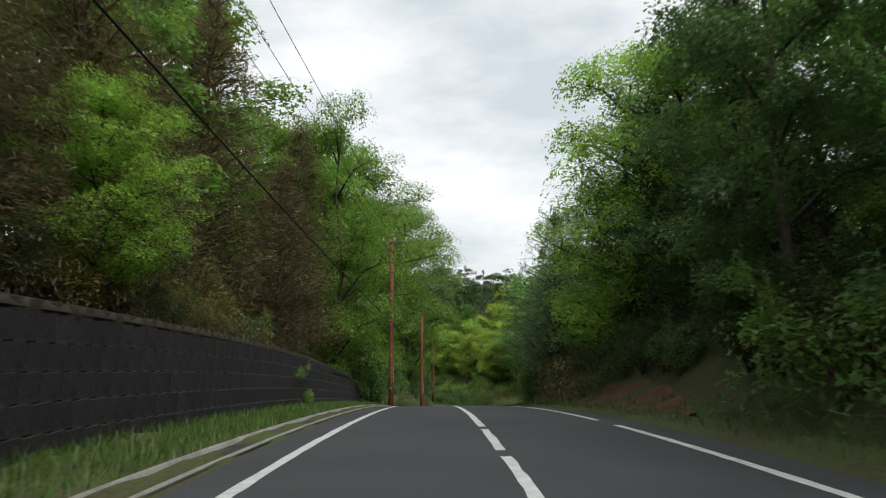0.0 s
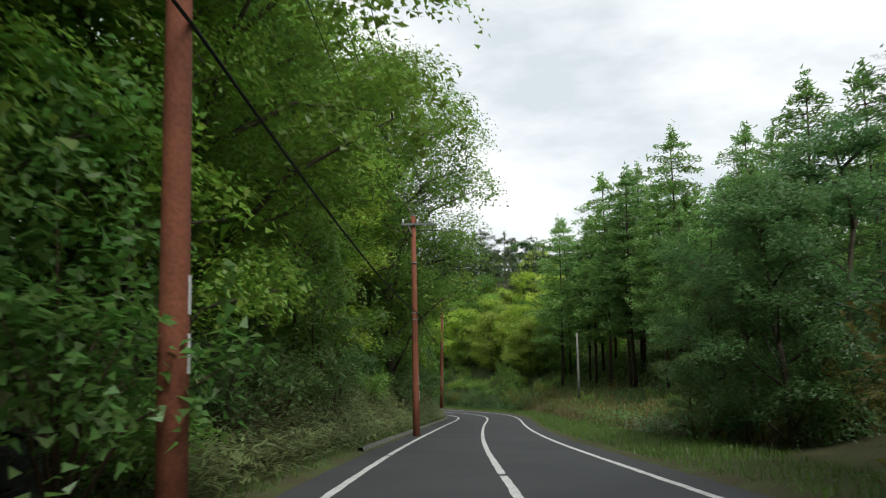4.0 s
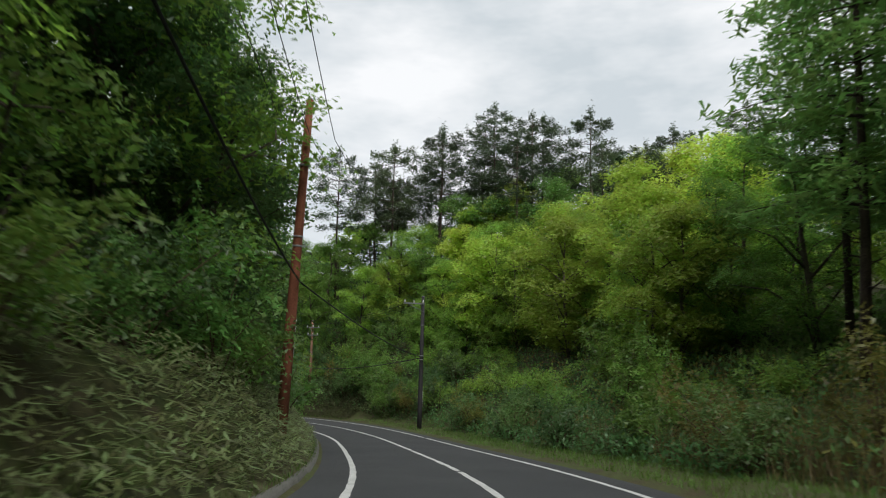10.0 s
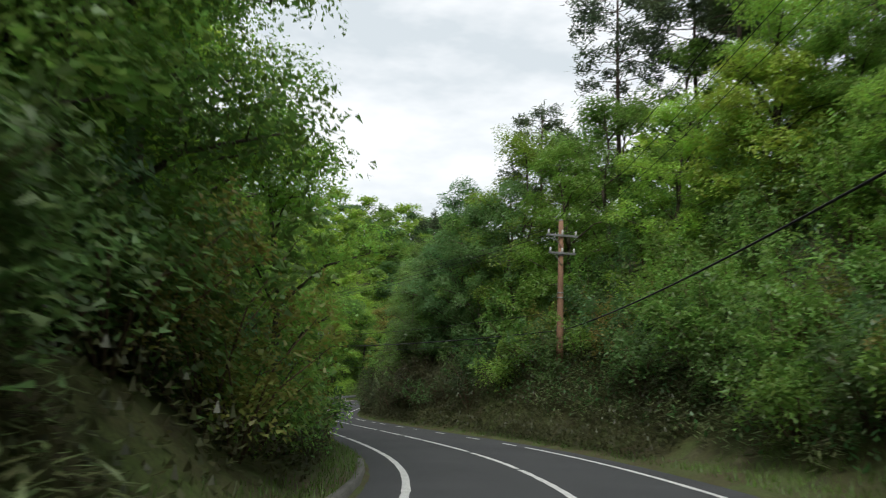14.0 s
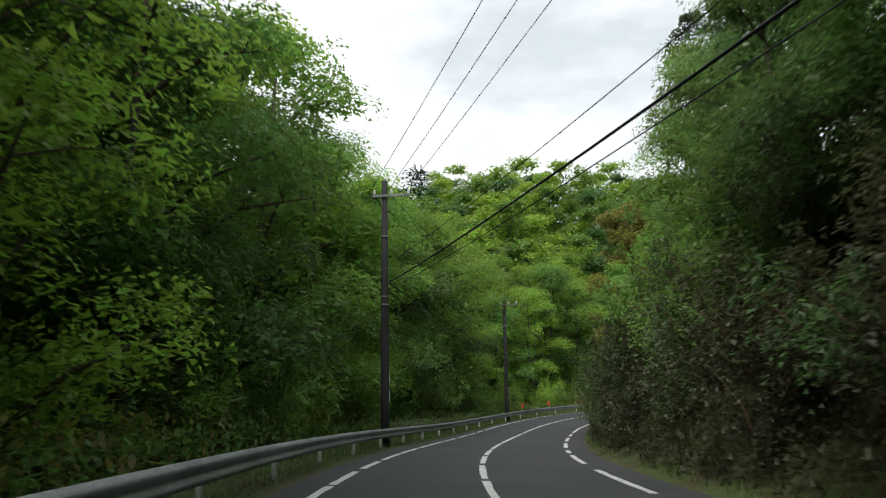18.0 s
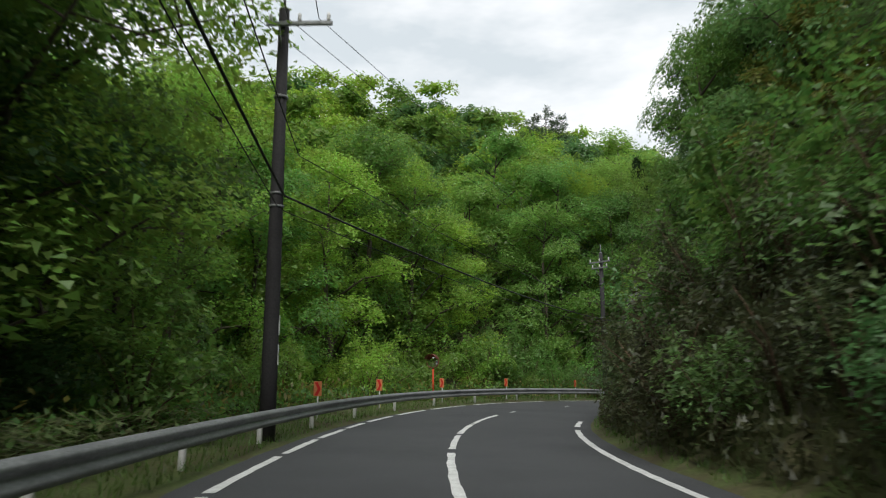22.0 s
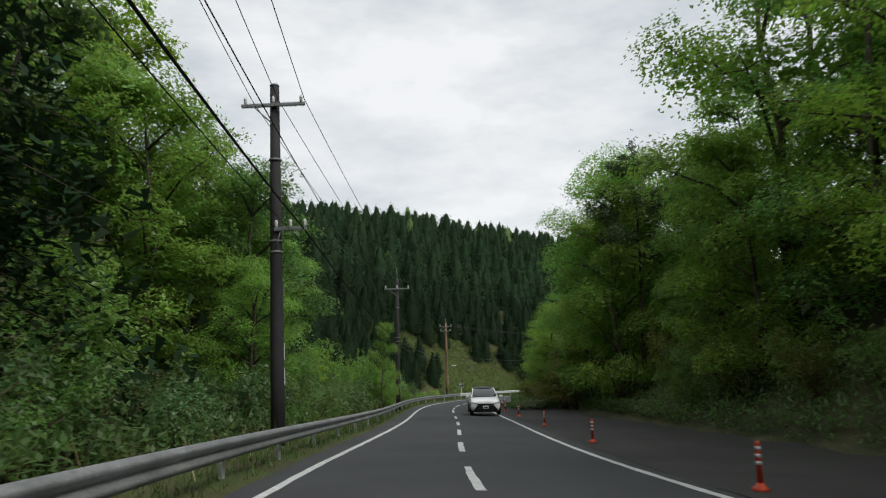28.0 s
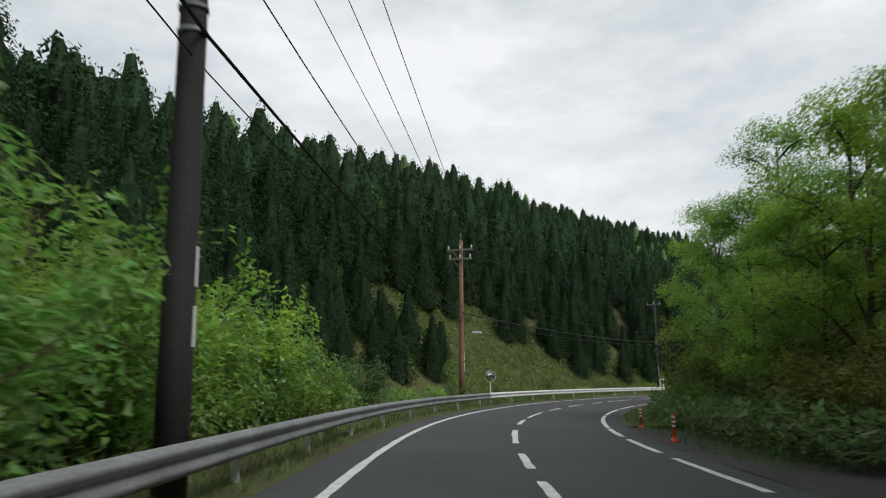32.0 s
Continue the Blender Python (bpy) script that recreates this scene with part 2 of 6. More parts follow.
M = {
    "asphalt": mat("asphalt", (0.055, 0.058, 0.062), 0.85, vary=0.22, scale=0.35, fine=60, bump=0.35),
    "asphalt_old": mat("asphalt_old", (0.050, 0.048, 0.046), 0.9, vary=0.3, scale=0.5, fine=45, bump=0.4),
    "paint": mat("road_paint", (0.62, 0.63, 0.62), 0.7, vary=0.25, scale=5, fine=50, bump=0.3),
    "soil": mat("forest_soil", (0.085, 0.080, 0.038), 0.95, vary=0.45, scale=0.6, fine=9, bump=0.6, tint=(0.035, 0.045, 0.016)),
    "grass_soil": mat("grassy_soil", (0.060, 0.085, 0.022), 0.95, vary=0.4, scale=0.9, fine=14, bump=0.6, tint=(0.060, 0.050, 0.024)),
    "earth": mat("bare_earth", (0.135, 0.068, 0.038), 0.95, vary=0.35, scale=1.2, fine=12, bump=0.7),
    "pale_concrete": mat("pale_concrete", (0.34, 0.33, 0.30), 0.85, vary=0.35, scale=1.5, fine=30, bump=0.3),
    "channel": mat("dark_channel", (0.035, 0.036, 0.030), 0.8, vary=0.4, scale=1.5, fine=20, bump=0.4),
    "concrete": mat("concrete", (0.135, 0.135, 0.12), 0.85, vary=0.35, scale=1.5, fine=30, bump=0.3),
    "wall_block": mat("mossy_block", (0.033, 0.032, 0.036), 0.9, vary=0.4, scale=1.1, fine=18, bump=0.6, tint=(0.020, 0.021, 0.018), per="object", spread=0.15),
    "moss": mat("brown_moss", (0.034, 0.024, 0.014), 0.95, vary=0.6, scale=3.0, fine=26, bump=0.9),
    "wall_cap": mat("mossy_capping", (0.050, 0.040, 0.030), 0.9, vary=0.4, scale=2.0, fine=18, bump=0.5),
    "steel": mat("weathered_steel", (0.27, 0.28, 0.28), 0.5, metal=0.35, vary=0.35, scale=1.2, fine=25, bump=0.12),
    "white_steel": mat("white_steel", (0.62, 0.63, 0.62), 0.5, vary=0.15, scale=1.5, fine=25, bump=0.05),
    "rust_pole": mat("rust_brown_pole", (0.24, 0.085, 0.048), 0.8, vary=0.3, scale=1.5, fine=22, bump=0.2),
    "brown_pole": mat("faded_brown_pole", (0.26, 0.15, 0.095), 0.8, vary=0.3, scale=1.5, fine=22, bump=0.2),
    "dark_pole": mat("dark_concrete_pole", (0.040, 0.038, 0.040), 0.8, vary=0.25, scale=1.5, fine=25, bump=0.2),
    "grey_pole": mat("grey_concrete_pole", (0.22, 0.22, 0.21), 0.85, vary=0.25, scale=1.5, fine=25, bump=0.2),
    "cable": mat("black_cable", (0.012, 0.012, 0.013), 0.6, vary=0.1, bump=0),
    "insulator": mat("white_porcelain", (0.6, 0.6, 0.58), 0.35, vary=0.1, bump=0),
    "orange": mat("orange_plastic", (0.62, 0.075, 0.03), 0.5, vary=0.15, bump=0.05),
    "red": mat("red_plastic", (0.55, 0.03, 0.025), 0.45, vary=0.15, bump=0.05),
    "white": mat("white_plastic", (0.72, 0.72, 0.72), 0.45, vary=0.1, bump=0.03),
    "yellow": mat("yellow_plastic", (0.62, 0.42, 0.02), 0.5, vary=0.15, bump=0.05),
    "plum": mat("plum_print", (0.075, 0.02, 0.035), 0.6, vary=0.1, bump=0),
    "bark": mat("bark", (0.115, 0.095, 0.072), 0.95, vary=0.4, scale=3, fine=24, bump=0.7, per="object", spread=0.3),
    "bark_pine": mat("pine_bark", (0.085, 0.062, 0.048), 0.95, vary=0.4, scale=3, fine=24, bump=0.7, per="object", spread=0.3),
    "twig": mat("dead_twig", (0.13, 0.085, 0.055), 0.95, vary=0.35, scale=3, fine=24, bump=0.3),
    "leaf_bright": leaf_mat("leaf_bright", (0.285, 0.425, 0.055), (0.175, 0.335, 0.060)),
    "leaf_maple": leaf_mat("leaf_maple", (0.400, 0.500, 0.075), (0.330, 0.460, 0.066)),
    "leaf_mid": leaf_mat("leaf_mid", (0.135, 0.275, 0.062), (0.195, 0.310, 0.055)),
    "leaf_deep": leaf_mat("leaf_deep", (0.094, 0.198, 0.066), (0.132, 0.210, 0.056)),
    "leaf_olive": leaf_mat("leaf_olive", (0.190, 0.210, 0.045), (0.215, 0.185, 0.050)),
    # brown-green leaves, darkened in colour for the shade of overhanging trees
    "leaf_shaded": leaf_mat("leaf_shaded", (0.066, 0.106, 0.036), (0.094, 0.092, 0.042), hue=0.03),
    "needle": leaf_mat("needle", (0.175, 0.330, 0.095), (0.200, 0.345, 0.085), through_light=0.5, gloss=0.04),
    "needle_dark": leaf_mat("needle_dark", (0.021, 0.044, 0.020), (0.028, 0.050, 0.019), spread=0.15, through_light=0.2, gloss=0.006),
    "needle_pine": leaf_mat("needle_pine", (0.082, 0.120, 0.066), (0.096, 0.130, 0.062), through_light=0.35, gloss=0.03),
    "needle_young": leaf_mat("needle_young", (0.085, 0.150, 0.070), (0.105, 0.160, 0.068), through_light=0.35, gloss=0.04),
    "needle_dead": leaf_mat("needle_brown", (0.175, 0.120, 0.072), (0.140, 0.135, 0.062), through_light=0.40, gloss=0.02),
    "sasa": leaf_mat("bamboo_grass", (0.180, 0.220, 0.090), (0.210, 0.225, 0.100), hue=0.04, spread=0.6, gloss=0.06),
    "grass": leaf_mat("grass", (0.085, 0.165, 0.030), (0.105, 0.180, 0.032), spread=0.4),
    # grass for the open slope, its sunlit look put into a brighter colour
    "meadow_grass": leaf_mat("meadow_grass", (0.170, 0.245, 0.055), (0.150, 0.215, 0.050), spread=0.3),
    "dry_grass": leaf_mat("dry_grass", (0.220, 0.170, 0.075), (0.180, 0.155, 0.065), hue=0.03, spread=0.45, through_light=0.25),
    "car_white": mat("white_car_paint", (0.84, 0.85, 0.86), 0.25, vary=0.03, bump=0, spec=0.6),
    "car_black": mat("black_trim", (0.012, 0.012, 0.013), 0.45, vary=0.1, bump=0.02),
    "car_glass": mat("tinted_glass", (0.012, 0.014, 0.016), 0.03, vary=0.05, bump=0, spec=1.0),
    "tyre": mat("tyre_rubber", (0.018, 0.018, 0.018), 0.85, vary=0.1, bump=0.1),
    "chrome": mat("chrome", (0.6, 0.6, 0.62), 0.2, metal=1.0, vary=0.05, bump=0),
    "mirror": mat("mirror_face", (0.75, 0.76, 0.77), 0.08, metal=1.0, vary=0.02, bump=0),
    "lamp_glass": mat("headlamp_glass", (0.55, 0.57, 0.6), 0.12, metal=0.4, vary=0.05, bump=0),
    "blossom": leaf_mat("pale_blossom", (0.42, 0.40, 0.46), (0.36, 0.34, 0.42), spread=0.2),
}

# ---- the road's line: heading, grade and cross fall along its length ----
STEP_H, STEP_G, S0 = 8.0, 16.0, -15.0
HEADING = [2.37, 1.71, 1.04, 0.35, 0.35, 0.80, 0.86, 0.35, -0.14, -0.62, -1.46, -2.22, -2.78, -3.49, -3.92, -1.43, 3.99, 9.76, 13.10, 14.14, 15.95, 20.03, 25.67, 33.83, 41.38, 45.55, 46.82, 46.34, 42.92, 38.68, 35.44, 33.39, 31.25, 26.64, 19.80, 9.22, -4.48, -17.77, -24.36, -27.36, -30.17, -32.58, -33.34, -33.05, -32.33, -32.31, -33.99, -37.60, -42.96, -48.65, -54.27, -59.89, -65.51, -71.13, -76.75, -82.37, -87.99, -93.60, -99.22]
GRADE = [-0.17, -2.40, -4.69, -6.27, -7.00, -7.17, -6.73, -6.28, -6.10, -6.09, -5.39, -4.21, -3.53, -3.16, -3.34, -3.23, -1.96, -0.99, -1.21, -2.13, -2.65, -2.28, -1.86, -1.50, -1.34, -1.17, -0.99, -0.81, -0.63, -0.46]
BANK = [-0.82, -0.63, -0.44, 0.07, 0.32, 0.49, 0.47, 0.34, 0.07, 0.06, -0.06, -0.70, -0.60, 0.65, 1.10, 0.65, 0.17, 0.58, 1.31, 0.98, 1.04, 1.11, 1.11, 1.13, 1.30, 1.35, 1.11, 0.77, 0.40, 0.03]
WIDEN_L = [0.07, 0.01, -0.09, -0.11, -0.17, -0.27, -0.19, -0.14, -0.01, -0.04, -0.08, 0.21, 0.55, 0.29, -0.04, -0.13, -0.09, -0.03, -0.00, 0.02]
WIDEN_R = [-0.04, -0.08, -0.14, -0.13, -0.13, -0.11, -0.11, -0.12, -0.10, -0.18, -0.14, 0.12, 0.46, 0.41, 0.10, 0.04, 0.03, 0.01, -0.00, -0.01]

LANE = 2.75
STEP_W = 24.0


def glide(x, x0, step, ys):
    """Values between evenly spaced knots, smoothly."""
    u = np.clip((np.asarray(x, float) - x0) / step, 0, len(ys) - 1 - 1e-9)
    i = u.astype(int)
    f = u - i
    yp = np.concatenate([[2 * ys[0] - ys[1]], ys, [2 * ys[-1] - ys[-2]]])
    a, b, c, d = yp[i], yp[i + 1], yp[i + 2], yp[i + 3]
    return b + 0.5 * f * (c - a + f * (2 * a - 5 * b + 4 * c - d + f * (3 * (b - c) + d - a)))


RS = np.arange(-15.0, 451.0, 1.0)
RH = np.radians(glide(RS, S0, STEP_H, np.array(HEADING)))
RG = np.radians(glide(RS, S0, STEP_G, np.array(GRADE)))
RB = np.tan(np.radians(glide(RS, S0, STEP_G, np.array(BANK))))
way = np.stack([-np.sin(RH) * np.cos(RG), np.cos(RH) * np.cos(RG), np.sin(RG)], 1)
RP = np.concatenate([np.zeros((1, 3)), np.cumsum((way[1:] + way[:-1]) / 2, axis=0)])
RP -= RP[15]
# the road goes on straight behind the start
back = np.arange(-60.0, -15.0)
RP = np.concatenate([RP[0] + (back + 15)[:, None] * way[0] * (1, 1, 0.3), RP])
RS = np.concatenate([back, RS])
RH, RB = (np.concatenate([np.full(len(back), a[0]), a]) for a in (RH, RB))


def on_road(s, lat, dz=0.0):
    """World places at s metres along the road and lat metres to the right of its middle, dz over the road's plane."""
    s, lat, dz = np.broadcast_arrays(np.asarray(s, float), np.asarray(lat, float), np.asarray(dz, float))
    p = np.stack([np.interp(s, RS, RP[:, k]) for k in range(3)], -1)
    h, b = np.interp(s, RS, RH), np.interp(s, RS, RB)
    return p + np.stack([np.cos(h) * lat, np.sin(h) * lat, -b * np.clip(lat, -8, 8) + dz], -1)


def lane_edge(s, side):
    """The lane's outer line: the lanes widen in the bends."""
    return side * (LANE + glide(s, S0, STEP_W, np.array(WIDEN_L if side < 0 else WIDEN_R)))


def yaw_at(s):
    return math.degrees(float(np.interp(s, RS, RH)))


# ---- the lie of the land: rows of (s, verge, bank width, bank height, slope beyond, top) for each side ----
LEFT = np.array([
    (-60, 3.4, 0.8, 2.0, 0.55, 16), (47, 3.4, 0.8, 1.8, 0.55, 17), (53, 1.2, 2.5, 1.6, 0.6, 18), (60, 0.6, 2.4, 2.4, 0.55, 18),
    (100, 0.5, 2.0, 2.2, 0.55, 20), (125, 0.4, 1.4, 1.7, 0.45, 18), (160, 0.5, 2.0, 1.8, 0.45, 15), (172, 1.2, 4.0, 1.2, 0.4, 13), (190, 2.0, 8.0, -0.3, 0.35, 12),
    (225, 2.0, 9.0, -1.0, 0.25, 9), (262, 2.0, 10.0, -1.2, 0.12, 6), (300, 1.6, 8.0, -0.6, 0.15, 7), (450, 1.6, 9.0, 0.3, 0.12, 6)])
RIGHT = np.array([
    (-60, 1.4, 5.0, 4.2, 0.6, 18), (30, 1.2, 4.5, 3.6, 0.55, 16), (48, 1.6, 6.0, 2.2, 0.35, 10), (62, 3.4, 9.0, 1.0, 0.15, 8), (100, 3.6, 9.0, 1.2, 0.2, 9),
    (120, 2.6, 8.0, 1.6, 0.45, 8), (140, 2.0, 5.0, 2.0, 0.6, 9), (158, 1.4, 4.0, 2.3, 0.8, 14), (172, 1.0, 3.0, 2.6, 1.0, 27), (190, 0.4, 3.2, 4.0, 1.0, 28), (215, 0.4, 3.2, 4.0, 0.7, 20), (255, 0.5, 3.0, 4.0, 0.6, 18),
    (281, 0.9, 3.5, 3.4, 0.6, 18), (290, 5.2, 5.0, 4.0, 0.6, 20), (340, 6.4, 6.0, 4.5, 0.55, 20), (358, 5.6, 5.0, 3.2, 0.5, 14), (368, 1.6, 5.0, 2.6, 0.5, 13), (450, 1.4, 5.0, 3.0, 0.5, 14)])
EDGE = 3.45  # where the asphalt ends
RIDGE = [(-300, 270), (-142, 328), (-72, 416), (8, 455), (242, 577), (560, 660)]
RIDGE_TOP = [18, 18, 7, 14.5, 38, 60]


def nearest(x, y):
    """The road's s, the signed distance to its right, and its height, for places (x, y)."""
    x, y = np.asarray(x, float).ravel(), np.asarray(y, float).ravel()
    s, lat, z = np.empty(len(x)), np.empty(len(x)), np.empty(len(x))
    for k in range(0, len(x), 4000):
        q = slice(k, k + 4000)
        dx, dy = x[q, None] - RP[None, :, 0], y[q, None] - RP[None, :, 1]
        i = (dx * dx + dy * dy).argmin(1)
        n = np.arange(len(i))
        side = dx[n, i] * np.cos(RH[i]) + dy[n, i] * np.sin(RH[i])
        along = -dx[n, i] * np.sin(RH[i]) + dy[n, i] * np.cos(RH[i])
        d = np.hypot(dx[n, i], dy[n, i])
        far = np.abs(along) > 1.0
        s[q] = RS[i] + np.where(far, 0, along)
        lat[q] = np.where(far, np.sign(side + 1e-9) * d, side)
        z[q] = np.interp(s[q], RS, RP[:, 2]) - np.interp(s[q], RS, RB) * np.clip(lat[q], -8, 8)
    return s, lat, z


def profile(s, lat):
    """Height over the road's edge, by the side's rows."""
    out = np.zeros(len(s))
    for side, rows in ((-1, LEFT), (1, RIGHT)):
        k = (np.sign(lat) == side) | ((lat == 0) & (side == 1))
        if not k.any():
            continue
        v, w, h, g, top = (np.interp(s[k], rows[:, 0], rows[:, c]) for c in range(1, 6))
        a = np.abs(lat[k]) - EDGE
        u = np.clip((a - v) / w, 0, 1)
        z = np.where(a > v, h * u * u * (3 - 2 * u) * 0.5 + h * u * 0.5, 0.10 * np.clip(a / np.maximum(v, 0.1), 0, 1))
        rest = np.clip(a - v - w, 0, None)
        z = z + (top - h) * (1 - np.exp(-rest * g / np.maximum(top - h, 1.0)))
        out[k] = z
    return out


def ridge_height(x, y):
    z = np.full(len(x), -1e3)
    for (ax, ay), (bx, by), ta, tb in zip(RIDGE, RIDGE[1:], RIDGE_TOP, RIDGE_TOP[1:]):
        t = np.clip(((x - ax) * (bx - ax) + (y - ay) * (by - ay)) / ((bx - ax) ** 2 + (by - ay) ** 2), 0, 1)
        d = np.hypot(x - ax - t * (bx - ax), y - ay - t * (by - ay))
        z = np.maximum(z, -23 + (ta + t * (tb - ta) + 23) * np.exp(-(d / 62.0) ** 2))
    return z


def bumps(x, y, size):
    return (np.sin(x / size * 1.7 + 1.3 * np.sin(y / size)) + np.sin(y / size * 1.3 + 1.7 * np.sin(x / size * 0.8 + 2))) * 0.5


def ground_height(x, y):
    x, y = np.asarray(x, float).ravel(), np.asarray(y, float).ravel()
    s, lat, z = nearest(x, y)
    h = z + profile(s, lat)
    a = np.abs(lat)
    h += np.clip((a - 8) / 12, 0, 1) * (0.35 * bumps(x, y, 3.1) + 0.6 * bumps(x, y, 9.7))
    far = np.clip((a - 60) / 120, 0, 1)
    h = h * (1 - far) + (-14 + 3 * bumps(x, y, 60)) * far
    r = ridge_height(x, y) + 2.6 * bumps(x, y, 26.0) * np.clip((a - 40) / 40, 0, 1) + 0.8 * bumps(x, y, 8.3) * np.clip((a - 15) / 20, 0, 1)
    w = np.clip((a - 9) / 14, 0, 1)
    return np.maximum(h, r * w + h * (1 - w)), s, lat


# ---- mesh helpers ----
def mesh_of(name, verts, faces, mats, index=None, smooth=False):
    """A mesh from arrays: faces all of one size."""
    me = bpy.data.meshes.new(name)
    verts, faces = np.asarray(verts, np.float32), np.asarray(faces, np.int32)
    k = faces.shape[1]
    me.vertices.add(len(verts))
    me.vertices.foreach_set("co", verts.ravel())
    me.loops.add(faces.size)
    me.loops.foreach_set("vertex_index", faces.ravel())
    me.polygons.add(len(faces))
    me.polygons.foreach_set("loop_start", np.arange(0, faces.size, k, dtype=np.int32))
    for m in mats:
        me.materials.append(m)
    if index is not None:
        me.polygons.foreach_set("material_index", np.asarray(index, np.int32))
    if smooth:
        me.polygons.foreach_set("use_smooth", np.ones(len(faces), bool))
    me.update(calc_edges=True)
    return me


def strip(name, ss, cross, mats, index=None, smooth=True):
    """A mesh swept along the road: cross is a function of s that gives rows (lat, dz), or the rows themselves."""
    rows = [np.array(cross(s) if callable(cross) else cross, float) for s in ss]
    k = len(rows[0])
    v = np.concatenate([on_road(s, r[:, 0], r[:, 1]) for s, r in zip(ss, rows)])
    i, j = np.meshgrid(np.arange(len(ss) - 1), np.arange(k - 1), indexing="ij")
    a = (i * k + j).ravel()
    return mesh_of(name, v, np.stack([a, a + 1, a + k + 1, a + k], 1), mats, index, smooth)


def part(name, bm, material, parent, label=""):
    """Links a bmesh, or a mesh, as one mesh object under a thing or a part."""
    if isinstance(bm, bmesh.types.BMesh):
        me = bpy.data.meshes.new(name)
        bm.to_mesh(me)
        bm.free()
    else:
        me = bm
    if material is not None and not me.materials:
        me.materials.append(material)
    ob = new(name, me)
    ob.parent = parent
    if label:
        tagged(ob, label)
    return ob


def box(bm, x0, x1, y0, y1, z0, z1, bevel=0.0):
    m = Matrix.LocRotScale(((x0 + x1) / 2, (y0 + y1) / 2, (z0 + z1) / 2), None, (x1 - x0, y1 - y0, z1 - z0))
    r = bmesh.ops.create_cube(bm, size=1, matrix=m)
    if bevel:
        es = list({e for v in r["verts"] for e in v.link_edges})
        bmesh.ops.bevel(bm, geom=es, offset=bevel, segments=1, affect="EDGES")
    return bm


def tube(points, radii, sides=6, cap=True):
    """Vertices and quads of a tapered tube along points."""
    p = np.asarray(points, float)
    r = np.broadcast_to(np.asarray(radii, float), (len(p),))
    t = np.gradient(p, axis=0)
    t /= np.linalg.norm(t, axis=1)[:, None] + 1e-9
    ref = np.array([0.0, 0, 1]) if abs(t[:, 2]).mean() < 0.8 else np.array([1.0, 0, 0])
    u = np.cross(t, ref)
    u /= np.linalg.norm(u, axis=1)[:, None] + 1e-9
    w = np.cross(t, u)
    a = np.arange(sides) * 2 * math.pi / sides
    v = (p[:, None] + r[:, None, None] * (np.cos(a)[None, :, None] * u[:, None] + np.sin(a)[None, :, None] * w[:, None])).reshape(-1, 3)
    f = []
    for i in range(len(p) - 1):
        for k in range(sides):
            q = (k + 1) % sides
            f.append((i * sides + k, i * sides + q, (i + 1) * sides + q, (i + 1) * sides + k))
    if cap and sides % 2 == 0:
        for base, flip in ((0, True), ((len(p) - 1) * sides, False)):
            for k in range(1, sides - 1, 2):
                q = (base, base + k, base + k + 1, base + (k + 2) % sides)
                f.append(q[::-1] if flip else q)
    return v, np.array(f)


def tubes(name, lines, mats, smooth=True):
    """One mesh of several tubes: (points, radii, sides)."""
    vs, fs, n = [], [], 0
    for p, r, k in lines:
        v, f = tube(p, r, k)
        vs.append(v)
        fs.append(f + n)
        n += len(v)
    return mesh_of(name, np.concatenate(vs), np.concatenate(fs), mats, smooth=smooth)


def thing(name, m, label, category, group="", kind=""):
    ob = new(name)
    ob.empty_display_size = 0.3
    ob.matrix_world = m
    return tagged(ob, label, category, group, kind)


def stand(s, lat, dz=0.0, turn=0.0):
    """A pose on the road's line, turned with it."""
    p = on_road(s, lat, dz)
    return pose(*p, 0, 0, yaw_at(s) + turn)


def ground_pose(s, lat, turn=0.0, sink=0.05):
    p = on_road(s, lat)
    z, _, _ = ground_height(p[0], p[1])
    return pose(p[0], p[1], float(z[0]) - sink, 0, 0, yaw_at(s) + turn)


# ---- the ground: one sheet to the horizon ----
def axis(a, b, step, far):
    mid = np.arange(a, b + 0.1, step)
    out = np.cumsum(np.array([4, 8, 14, 24, 40, 70, 120, 200, 300, 420, 600]))
    return np.concatenate([a - out[::-1], mid, b + out])


gx, gy = axis(-140, 70, 1.5, 0), axis(-50, 430, 1.5, 0)
GX, GY = np.meshgrid(gx, gy, indexing="ij")
gz, gs, glat = ground_height(GX, GY)
al = np.abs(glat)
gz = gz - 0.30 * (1 - np.clip((al - 5.2) / 1.6, 0, 1)) * (gs > -60)
layby_zone = (glat > 3) & (glat < 11.0) & (gs > 284) & (gs < 369)
gz = np.where(layby_zone & (glat < np.interp(gs, RIGHT[:, 0], RIGHT[:, 1]) + EDGE + 0.6), gz - 0.15, gz)
nx, ny = GX.shape
ii, jj = np.meshgrid(np.arange(nx - 1), np.arange(ny - 1), indexing="ij")
q = (ii * ny + jj).ravel()
ground_faces = np.stack([q, q + ny, q + ny + 1, q + 1], 1)
mid_x, mid_y = GX.ravel()[q] + 0.75, GY.ravel()[q] + 0.75
side_grass = (gs[q] > 352) & (gs[q] < 425) & (glat[q] < -4) & (glat[q] > -24)
on_meadow = (side_grass | (np.hypot((mid_x - 5) / 42, (mid_y - 364 + 0.1 * (mid_x - 10)) / 12) < 1)).astype(int)
ground = new("ground", mesh_of("ground", np.stack([GX.ravel(), GY.ravel(), gz], 1), ground_faces, [M["soil"], M["grass_soil"]], on_meadow, smooth=True))
tagged(ground, "dark leaf-littered forest soil on steep hillsides", "ground", kind="structure")

